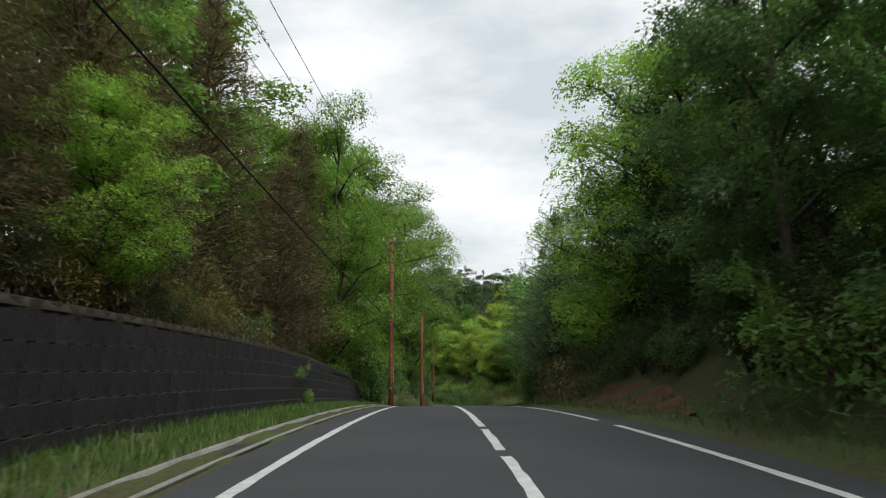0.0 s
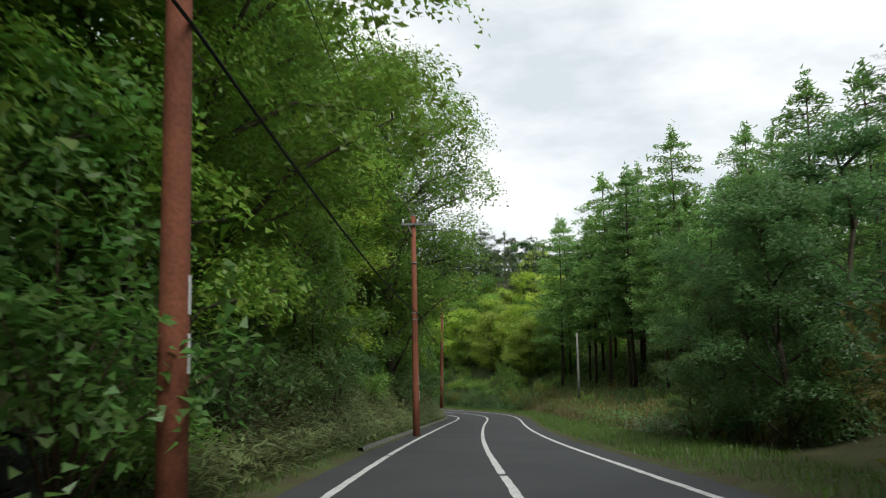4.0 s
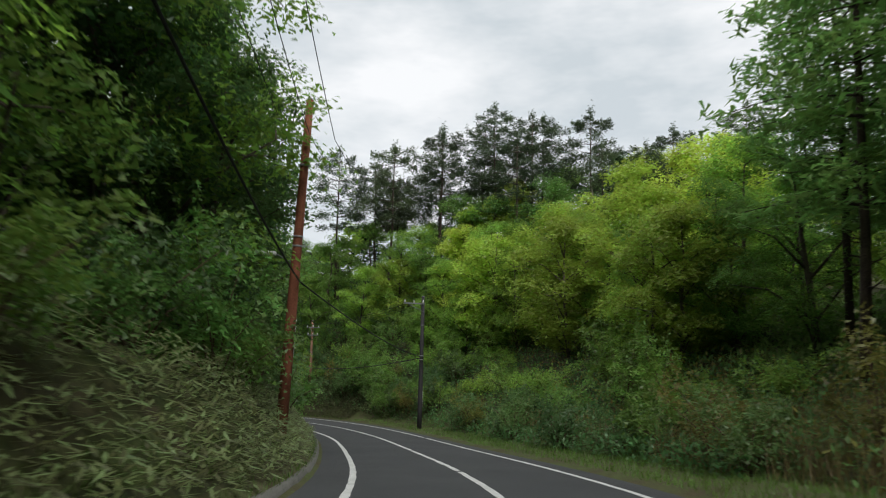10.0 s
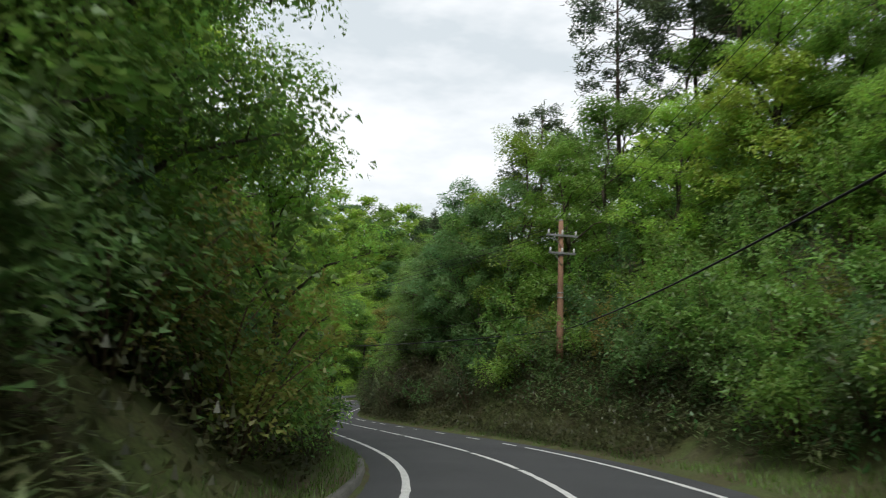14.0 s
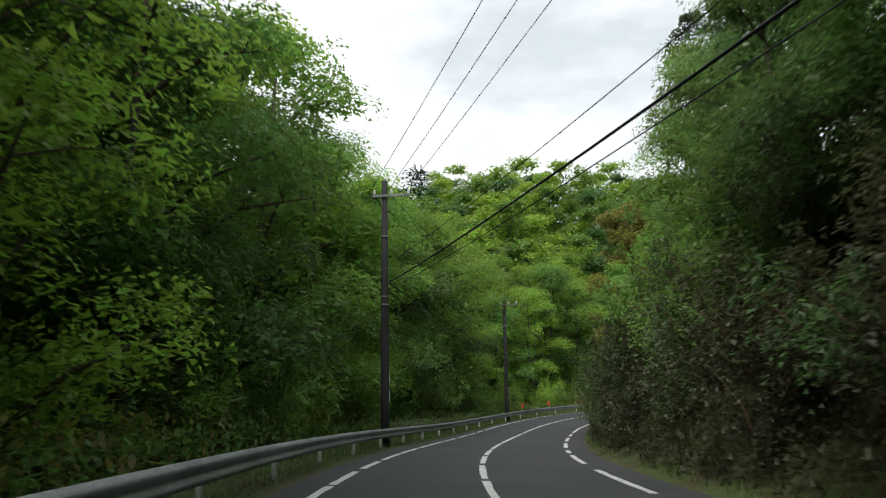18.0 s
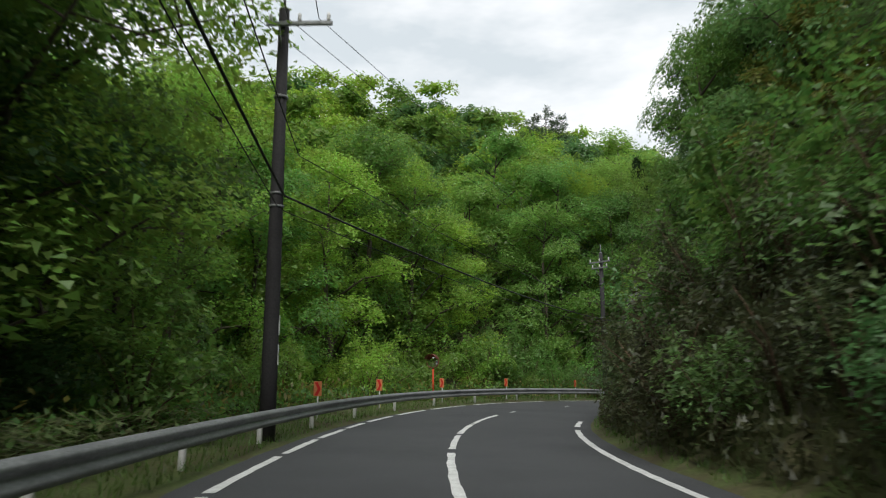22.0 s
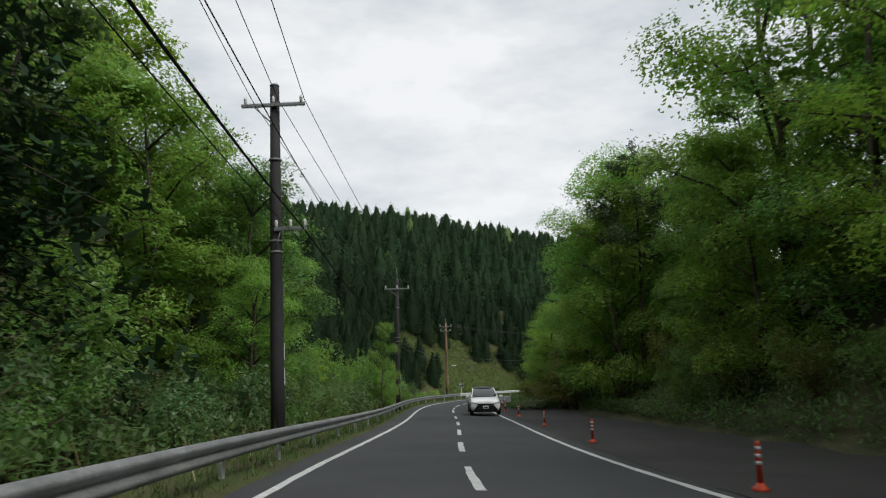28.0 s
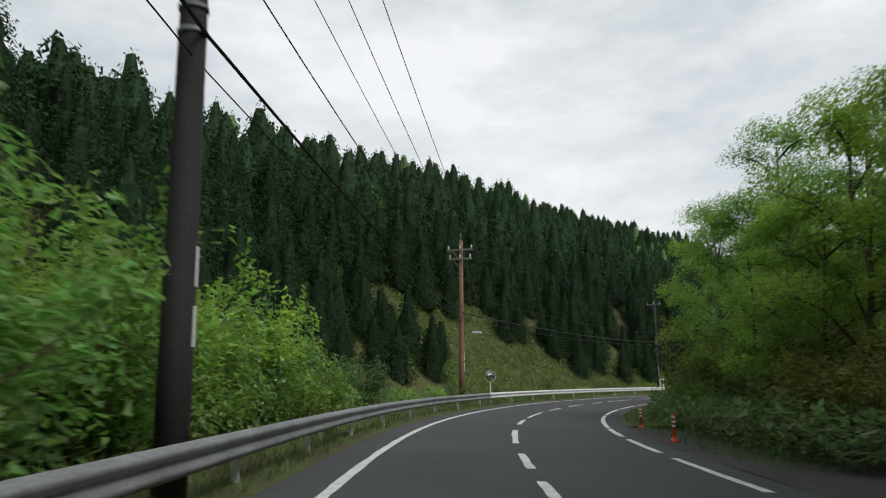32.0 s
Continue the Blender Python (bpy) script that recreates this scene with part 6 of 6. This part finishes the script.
def plate(points, thick):
    """An upright plate in the xz plane, from its outline, thick along y."""
    bm = bmesh.new()
    a = [bm.verts.new((x, -thick / 2, z)) for x, z in points]
    face = bm.faces.new(a)
    r = bmesh.ops.extrude_face_region(bm, geom=[face])
    bmesh.ops.translate(bm, vec=(0, thick, 0), verts=[v for v in r["geom"] if isinstance(v, bmesh.types.BMVert)])
    bmesh.ops.recalc_face_normals(bm, faces=bm.faces)
    return bm


# bare earth where the cut bank has slipped
slip_lats = EDGE + np.linspace(0.5, 2.3, 9)


def slip_cross(s):
    edge = 1 - abs((s - 25) / 10.0) ** 2
    top = max(0.15, edge)
    lats = EDGE + 0.9 + (slip_lats - EDGE - 0.5) * top
    h = profile(np.full(9, s), lats) + 0.06 + 0.06 * np.sin(lats * 4 + s * 1.7) * np.array([0, 1, 1, 1, 1, 1, 1, 1, 0])
    h[0] -= 0.12
    h[-1] -= 0.12
    return np.stack([lats, h], 1)


tagged(new("earth_slip", strip("earth_slip", np.arange(15.5, 34.6, 0.5), slip_cross, [M["earth"]])), "bare reddish earth where the bank has slipped", "earth bank", kind="structure")


def chevron_board(s, lat, turn):
    base = thing("chevron_board", stand(s + 0.6, lat, 0.0, turn), "orange curve board with a red chevron on a short post", "road sign", "curve boards behind the guard rail")
    rod("post", (0, 0, -0.3), (0, 0, 1.15), 0.025, M["white_steel"], base)
    board = part("board", box(bmesh.new(), -0.12, 0.12, -0.045, -0.03, 0.76, 1.18, 0.004), M["orange_pale"], base)
    part("chevron", plate([(-0.09, 1.16), (0.0, 1.16), (0.095, 0.97), (0.0, 0.78), (-0.09, 0.78), (0.005, 0.97)], 0.008), M["red"], board, "red chevron arrow").matrix_basis = pose(0, -0.052, 0)


def curve_mirror(s, lat, turn, z_mid, post_mat, hood_mat, label, radius=0.40):
    base = thing("curve_mirror", stand(s, lat, 0.0, turn), label, "traffic mirror")
    rod("post", (0, 0, -0.4), (0, 0, z_mid + 0.1), 0.045, post_mat, base)
    rows = [(0.0, 0.0), (0.35, 0.015), (0.7, 0.05), (1.0, 0.10)]
    v = np.array([[0, -0.16, z_mid]] + [[radius * k * math.cos(a), -0.16 + d, z_mid + radius * k * math.sin(a)] for k, d in rows[1:] for a in np.arange(20) * math.pi / 10])
    f = [(0, 1 + k, 1 + (k + 1) % 20, 1 + (k + 1) % 20) for k in range(20)]
    tri_bm = bmesh.new()
    vs = [tri_bm.verts.new(p) for p in v]
    for k in range(20):
        tri_bm.faces.new((vs[0], vs[1 + (k + 1) % 20], vs[1 + k]))
        for ring in (1, 21):
            tri_bm.faces.new((vs[ring + k], vs[ring + (k + 1) % 20], vs[ring + 20 + (k + 1) % 20], vs[ring + 20 + k]))
    part("mirror_face", tri_bm, M["mirror"], base, "convex round mirror")
    # rim and hood
    a = np.linspace(0, 2 * math.pi, 25)
    ring = [(radius * 1.02 * math.cos(q), -0.05, z_mid + radius * 1.02 * math.sin(q)) for q in a]
    v, f = tube(ring, 0.025, 6, False)
    part("rim", mesh_of("rim", v, f, [hood_mat], smooth=True), None, base)
    hood = bmesh.new()
    aa = np.linspace(0.1 * math.pi, 0.9 * math.pi, 13)
    front = [hood.verts.new((radius * 1.06 * math.cos(q), -0.34, z_mid + radius * 1.06 * math.sin(q))) for q in aa]
    rear = [hood.verts.new((radius * 1.04 * math.cos(q), -0.03, z_mid + radius * 1.04 * math.sin(q))) for q in aa]
    for k in range(12):
        hood.faces.new((front[k], front[k + 1], rear[k + 1], rear[k]))
    bmesh.ops.solidify(hood, geom=hood.faces[:], thickness=0.012)
    part("hood", hood, hood_mat, base)
    disc = bmesh.new()
    bmesh.ops.create_cone(disc, cap_ends=True, segments=20, radius1=radius * 1.02, radius2=radius * 0.9, depth=0.06, matrix=pose(0, -0.015, z_mid, 90))
    part("back_plate", disc, hood_mat, base)
    return base


def delineator(s, lat):
    base = thing("delineator_post", stand(s, lat, 0.0), "orange-red flexible road post with white bands", "road post", "red posts along the lay-by")
    v, f = tube([(0, 0, -0.02), (0, 0, 0.03), (0, 0, 0.05), (0, 0, 0.10)], [0.12, 0.115, 0.075, 0.045], 12)
    part("foot", mesh_of("foot", v, f, [M["orange"]], smooth=True), None, base)
    v, f = tube([(0, 0, 0.08), (0, 0, 0.62), (0, 0, 0.65), (0, 0, 0.66)], [0.040, 0.038, 0.03, 0.012], 12)
    part("tube", mesh_of("tube", v, f, [M["orange"]], smooth=True), None, base)
    for z in (0.34, 0.44, 0.54):
        v, f = tube([(0, 0, z), (0, 0, z + 0.05)], [0.0415, 0.0415], 12)
        part("band", mesh_of("band", v, f, [M["white"]], smooth=True), None, base, "white reflective band")


def pipe_barrier(s, lat, turn):
    base = thing("pipe_barrier", stand(s, lat, 0.0, turn), "grey steel pipe barricade weighted with a yellow block", "barrier")
    for x in (-0.55, 0.55):
        for y in (-0.22, 0.22):
            rod("leg", (x, y, -0.02), (x * 0.82, 0, 0.68), 0.02, M["steel"], base)
    rod("top_rail", (-0.46, 0, 0.68), (0.46, 0, 0.68), 0.02, M["steel"], base)
    rod("bottom_rail", (-0.53, -0.2, 0.06), (0.53, -0.2, 0.06), 0.018, M["steel"], base)
    part("weight_block", box(bmesh.new(), -0.28, 0.06, -0.30, -0.06, 0.0, 0.15, 0.03), M["yellow"], base, "yellow plastic weight")


M["pale_bark"] = mat("pale_bark", (0.30, 0.27, 0.23), 0.9, vary=0.3, scale=3, fine=24, bump=0.4)
M["bark_brown"] = mat("faded_brown_paint", (0.20, 0.075, 0.045), 0.6, vary=0.2, bump=0.05)
M["orange_pale"] = mat("faded_orange_board", (0.60, 0.24, 0.10), 0.5, vary=0.2, bump=0.05)
for s_, turn in ((257.3, 5), (263.0, 0), (269.0, -5), (275.0, -12), (281.4, -20)):
    chevron_board(s_, -4.4, turn)
curve_mirror(270.0, -5.1, 0, 1.95, M["orange"], M["bark_brown"], "round brown-backed traffic mirror on an orange post behind the guard rail", 0.31)
curve_mirror(384.4, -4.7, 30, 1.55, M["white_steel"], M["white_steel"], "small pale traffic mirror at the far bend", 0.30)
for s_ in (288.8, 297.2, 306.5, 318, 329.5, 341, 350.8, 361, 367):
    delineator(s_, 3.85)
pipe_barrier(287.9, 4.3, 8)

# small white notice on a post past the bend
notice = thing("notice_sign", stand(416.8, -4.7, 0.0, 30), "small white notice board on a post", "sign")
rod("post", (0, 0, -0.3), (0, 0, 1.0), 0.03, M["white_steel"], notice)
notice_board = part("board", box(bmesh.new(), -0.22, 0.22, -0.05, -0.03, 0.55, 1.45, 0.005), M["white"], notice)
for k in range(4):
    part("bar", box(bmesh.new(), -0.10, 0.10, -0.056, -0.051, 0.65 + 0.18 * k, 0.74 + 0.18 * k), M["car_black"], notice_board)

# thin white snow stake on the bank
for s_, lat in ((242, 4.3), (269.5, 4.3)):
    stake = thing("marker_stake", ground_pose(s_, lat), "thin white marker stake at the foot of the bank", "stake")
    rod("stick", (0, 0, -0.2), (0.02, 0, 0.75), 0.016, M["white"], stake)

# banner on its pole
banner = thing("pole_banner", POLES["pC"].matrix_world @ pose(0.17, -0.02, 0.98, 0, 0, -8) @ Matrix.Diagonal((0.69, 0.69, 0.69, 1)), "white banner with a plum panel hung on the pole", "banner")
cloth = part("cloth", box(bmesh.new(), 0.06, 0.58, -0.008, 0.008, 3.55, 4.85, 0.002), M["white"], banner)
part("panel", box(bmesh.new(), 0.16, 0.50, -0.014, -0.009, 3.86, 4.55), M["plum"], cloth, "dark plum printed panel")
part("crest", plate([(0.26, 4.64), (0.38, 4.64), (0.40, 4.72), (0.38, 4.79), (0.26, 4.79), (0.24, 4.72)], 0.004), M["car_black"], cloth).matrix_basis = pose(0, -0.012, 0)
for k in range(3):
    part("bar", box(bmesh.new(), 0.345, 0.46, -0.020, -0.015, 4.33 - 0.19 * k, 4.47 - 0.19 * k), M["white"], cloth)
for k in range(7):
    part("bar", box(bmesh.new(), 0.20, 0.275, -0.020, -0.015, 4.455 - 0.085 * k, 4.51 - 0.085 * k), M["white"], cloth)
arrow_v, arrow_f = tube([(0.13, -0.012, 3.60), (0.13, -0.012, 3.72), (0.17, -0.012, 3.77), (0.22, -0.012, 3.73), (0.22, -0.012, 3.63)], 0.014, 4)
part("arrow", mesh_of("arrow", arrow_v, arrow_f, [M["red"]]), None, cloth, "red turning arrow")
part("arrow_head", plate([(0.18, 3.655), (0.26, 3.655), (0.22, 3.59)], 0.006), M["red"], cloth).matrix_basis = pose(0, -0.012, 0)
text = bpy.data.curves.new("distance_text", "FONT")
text.body, text.size, text.extrude = "1km", 0.17, 0.002
text_ob = new("distance_text", text)
text_me = bpy.data.meshes.new_from_object(text_ob.evaluated_get(bpy.context.evaluated_depsgraph_get()))
bpy.data.objects.remove(text_ob)
text_me.materials.append(M["car_black"])
part("distance_text", text_me, None, cloth).matrix_basis = pose(0.29, -0.013, 3.61, 90)
for z in (3.57, 4.83):
    rod("bracket", (-0.06, 0.0, z), (0.6, 0.0, z), 0.012, M["steel"], banner)

# street lamp heads on two of the poles
for key, z, reach in (("pL", 4.2, -0.8), ("pE", 3.4, 0.9)):
    lamp = thing("street_lamp", POLES[key].matrix_world, "pale flat street lamp on a thin arm fixed to the pole", "street lamp")
    rod("arm", (0, 0, z), (reach * 0.75, 0, z + 0.25), 0.018, M["steel"], lamp)
    part("head", box(bmesh.new(), min(reach * 0.7, reach * 1.25), max(reach * 0.7, reach * 1.25), -0.1, 0.1, z + 0.2, z + 0.3, 0.02), M["white"], lamp)


# lilac blossom clusters of a climber over the bank's trees
for k, (s_, lat, dz) in enumerate(((265.5, 5.0, 4.6), (266.3, 5.4, 5.2), (267.4, 5.0, 4.9), (268.2, 5.6, 5.6))):
    g = np.random.default_rng(300 + k)
    P, N = [], []
    for j in range(9):
        top = g.uniform(-0.5, 0.5, 3) * np.array([1, 1, 0.6])
        n_ = 46
        t_ = g.uniform(0, 1, n_)
        P.append(top + np.stack([g.normal(scale=0.05, size=n_) * (1.2 - t_), g.normal(scale=0.05, size=n_) * (1.2 - t_), -0.36 * t_], 1))
        N.append(g.normal(size=(n_, 3)))
    v, f = leaves(np.concatenate(P), np.concatenate(N), 0.05, 0.035, g, "diamond")
    ob = new("wisteria_blossom", mesh_of("wisteria_blossom", v, f, [M["blossom"]]))
    p = on_road(s_, lat, dz)
    ob.matrix_world = pose(p[0], p[1], p[2])
    tagged(ob, "pale lilac hanging blossom clusters in the roadside trees", "blossom", "lilac blossom clusters")

# pale bent trunk leaning out of the bank
bent = [on_road(s_, lat, dz) for s_, lat, dz in ((349.5, 10.6, 0.8), (351.5, 9.9, 1.7), (353.5, 9.5, 2.6), (355.5, 9.2, 3.0))]
fork = [on_road(s_, lat, dz) for s_, lat, dz in ((352.5, 9.7, 2.1), (353.3, 9.9, 3.0), (353.8, 10.0, 3.7))]
tagged(new("bent_trunk", tubes("bent_trunk", [(bent, [0.055, 0.045, 0.03, 0.012], 8), (fork, [0.03, 0.02, 0.008], 6)], [M["pale_bark"]])), "pale grey bent trunk leaning out of the shrubs", "tree trunk")

# leafless trees on the crest
for s_, lat, sc in ((163, 23, 1.0), (172, 21, 0.9)):
    p = on_road(s_, lat)
    z, _, _ = ground_height(p[0], p[1])
    bare_lines = broadleaf(410 + int(s_), 11, 2.6, 60, 0.1, "tri", 0.45, 40, 40)[0]
    bare = thing("bare_tree", pose(p[0], p[1], float(z[0])) @ Matrix.Diagonal((sc, sc, sc, 1)), "grey leafless tree standing among pines", "tree", "leafless trees")
    part("trunk", tubes("trunk", bare_lines, [M["pale_bark"]]), None, bare)


# ---- oncoming car ----
def loft(rows, material_faces=None):
    """Skin of stations along y: each a list of (x, z) points for the right half, mirrored."""
    bm = bmesh.new()
    rings = []
    for y, pts in rows:
        ring = [bm.verts.new((x, y, z)) for x, z in pts] + [bm.verts.new((-x, y, z)) for x, z in pts[::-1]]
        rings.append(ring)
    n = len(rings[0])
    for a, b in zip(rings, rings[1:]):
        for k in range(n):
            bm.faces.new((a[k], a[(k + 1) % n], b[(k + 1) % n], b[k]))
    bm.faces.new(rings[0])
    bm.faces.new(rings[-1][::-1])
    bmesh.ops.recalc_face_normals(bm, faces=bm.faces)
    return bm


def smooth_mesh(ob):
    ob.data.polygons.foreach_set("use_smooth", np.ones(len(ob.data.polygons), bool))
    return ob


def rounded(ob):
    ob.modifiers.new("rounded", "SUBSURF").levels = 2
    ob.modifiers["rounded"].render_levels = 2
    return ob


def suv(m):
    """A white sport utility vehicle that faces -y, its front at y = 0."""
    car = thing("car", m, "white sport utility vehicle with dark glass and black lower trim", "car")
    body = [(0.03, [(0.30, 0.34), (0.56, 0.36), (0.64, 0.52), (0.62, 0.70), (0.50, 0.79), (0.25, 0.82)]),
            (0.10, [(0.45, 0.28), (0.76, 0.31), (0.83, 0.54), (0.80, 0.74), (0.62, 0.86), (0.30, 0.90)]),
            (0.34, [(0.55, 0.24), (0.87, 0.27), (0.92, 0.56), (0.88, 0.82), (0.68, 0.93), (0.32, 0.97)]),
            (0.85, [(0.60, 0.24), (0.89, 0.27), (0.925, 0.60), (0.90, 0.91), (0.72, 1.00), (0.34, 1.03)]),
            (1.30, [(0.60, 0.24), (0.89, 0.27), (0.915, 0.62), (0.905, 0.97), (0.76, 1.05), (0.36, 1.08)]),
            (2.20, [(0.60, 0.24), (0.89, 0.27), (0.910, 0.64), (0.915, 1.00), (0.80, 1.08), (0.38, 1.10)]),
            (3.50, [(0.60, 0.24), (0.89, 0.27), (0.925, 0.66), (0.920, 1.04), (0.80, 1.12), (0.38, 1.14)]),
            (4.35, [(0.58, 0.28), (0.86, 0.32), (0.90, 0.66), (0.87, 1.05), (0.72, 1.13), (0.36, 1.15)]),
            (4.66, [(0.50, 0.36), (0.74, 0.42), (0.80, 0.66), (0.76, 0.96), (0.60, 1.06), (0.30, 1.08)])]
    rounded(smooth_mesh(part("body", loft(body), M["car_white"], car)))
    cabin = [(1.12, [(0.74, 1.02), (0.73, 1.06), (0.60, 1.08), (0.30, 1.09)]), (1.62, [(0.82, 1.03), (0.75, 1.25), (0.62, 1.34), (0.30, 1.37)]),
             (2.05, [(0.85, 1.04), (0.72, 1.44), (0.60, 1.54), (0.30, 1.57)]), (2.75, [(0.86, 1.05), (0.72, 1.51), (0.60, 1.61), (0.30, 1.64)]),
             (3.55, [(0.85, 1.06), (0.70, 1.47), (0.58, 1.57), (0.30, 1.60)]), (4.20, [(0.76, 1.08), (0.62, 1.27), (0.52, 1.34), (0.28, 1.37)]),
             (4.48, [(0.66, 1.09), (0.58, 1.12), (0.48, 1.15), (0.26, 1.16)])]
    rounded(smooth_mesh(part("glass", loft(cabin), M["car_glass"], car, "dark tinted windows")))
    roof = [(2.02, [(0.68, 1.50), (0.56, 1.575), (0.28, 1.60)]), (2.75, [(0.69, 1.57), (0.58, 1.645), (0.28, 1.67)]), (3.55, [(0.67, 1.53), (0.56, 1.605), (0.28, 1.63)]), (4.20, [(0.58, 1.32), (0.49, 1.375), (0.26, 1.40)])]
    rounded(smooth_mesh(part("roof", loft(roof), M["car_black"], car)))
    for sx in (-1, 1):
        v, f = tube([(sx * 0.79, 1.16, 1.05), (sx * 0.735, 1.62, 1.27), (sx * 0.68, 2.02, 1.47), (sx * 0.67, 2.75, 1.56), (sx * 0.655, 3.5, 1.53), (sx * 0.64, 4.30, 1.22)], 0.032, 6)
        part("pillar", mesh_of("pillar", v, f, [M["car_white"]], smooth=True), None, car)
        v, f = tube([(sx * 0.44, 0.055, 0.735), (sx * 0.62, 0.075, 0.755), (sx * 0.77, 0.15, 0.775), (sx * 0.865, 0.32, 0.80)], [0.025, 0.04, 0.045, 0.02], 8)
        part("headlamp", mesh_of("headlamp", v, f, [M["lamp_glass"]], smooth=True), None, car, "slim clear headlamp")
        mirror_ob = part("wing_mirror", box(bmesh.new(), min(sx * 0.93, sx * 1.14), max(sx * 0.93, sx * 1.14), 1.45, 1.58, 1.03, 1.17, 0.03), M["car_white"], car)
        for y in (0.85, 3.65):
            v, f = tube([(sx * 0.70, y, 0.345), (sx * 0.74, y, 0.345), (sx * 0.90, y, 0.345), (sx * 0.93, y, 0.345)], [0.30, 0.345, 0.345, 0.31], 20)
            wheel = part("wheel", mesh_of("wheel", v, f, [M["tyre"]], smooth=False), None, car, "black tyre")
            v, f = tube([(sx * 0.92, y, 0.345), (sx * 0.938, y, 0.345), (sx * 0.945, y, 0.345)], [0.22, 0.21, 0.05], 20)
            part("rim", mesh_of("rim", v, f, [M["steel"]], smooth=False), None, wheel)
            v, f = tube([(sx * 0.89, y + 0.40 * math.cos(a), 0.36 + 0.40 * math.sin(a)) for a in np.linspace(0.05, 3.09, 9)], 0.05, 6)
            part("arch_trim", mesh_of("arch_trim", v, f, [M["car_black"]]), None, car)
    part("grille", box(bmesh.new(), -0.50, 0.50, -0.012, 0.05, 0.645, 0.73, 0.015), M["car_black"], car)
    intake = plate([(-0.72, 0.34), (0.72, 0.34), (0.50, 0.62), (-0.50, 0.62)], 0.10)
    part("lower_intake", intake, M["car_black"], car).matrix_basis = pose(0, 0.03, 0)
    part("bumper_trim", box(bmesh.new(), -0.74, 0.74, 0.0, 0.2, 0.24, 0.36, 0.03), M["car_black"], car)
    plate_ob = part("number_plate", box(bmesh.new(), -0.165, 0.165, -0.045, -0.03, 0.44, 0.605, 0.004), M["white"], car)
    part("bar", box(bmesh.new(), -0.12, 0.12, -0.05, -0.046, 0.47, 0.53), M["car_black"], plate_ob)
    part("badge", plate([(-0.05, 0.685), (0.0, 0.66), (0.05, 0.685), (0.0, 0.71)], 0.01), M["chrome"], car).matrix_basis = pose(0, -0.02, 0)


suv(stand(340.5, 1.85, 0.02))
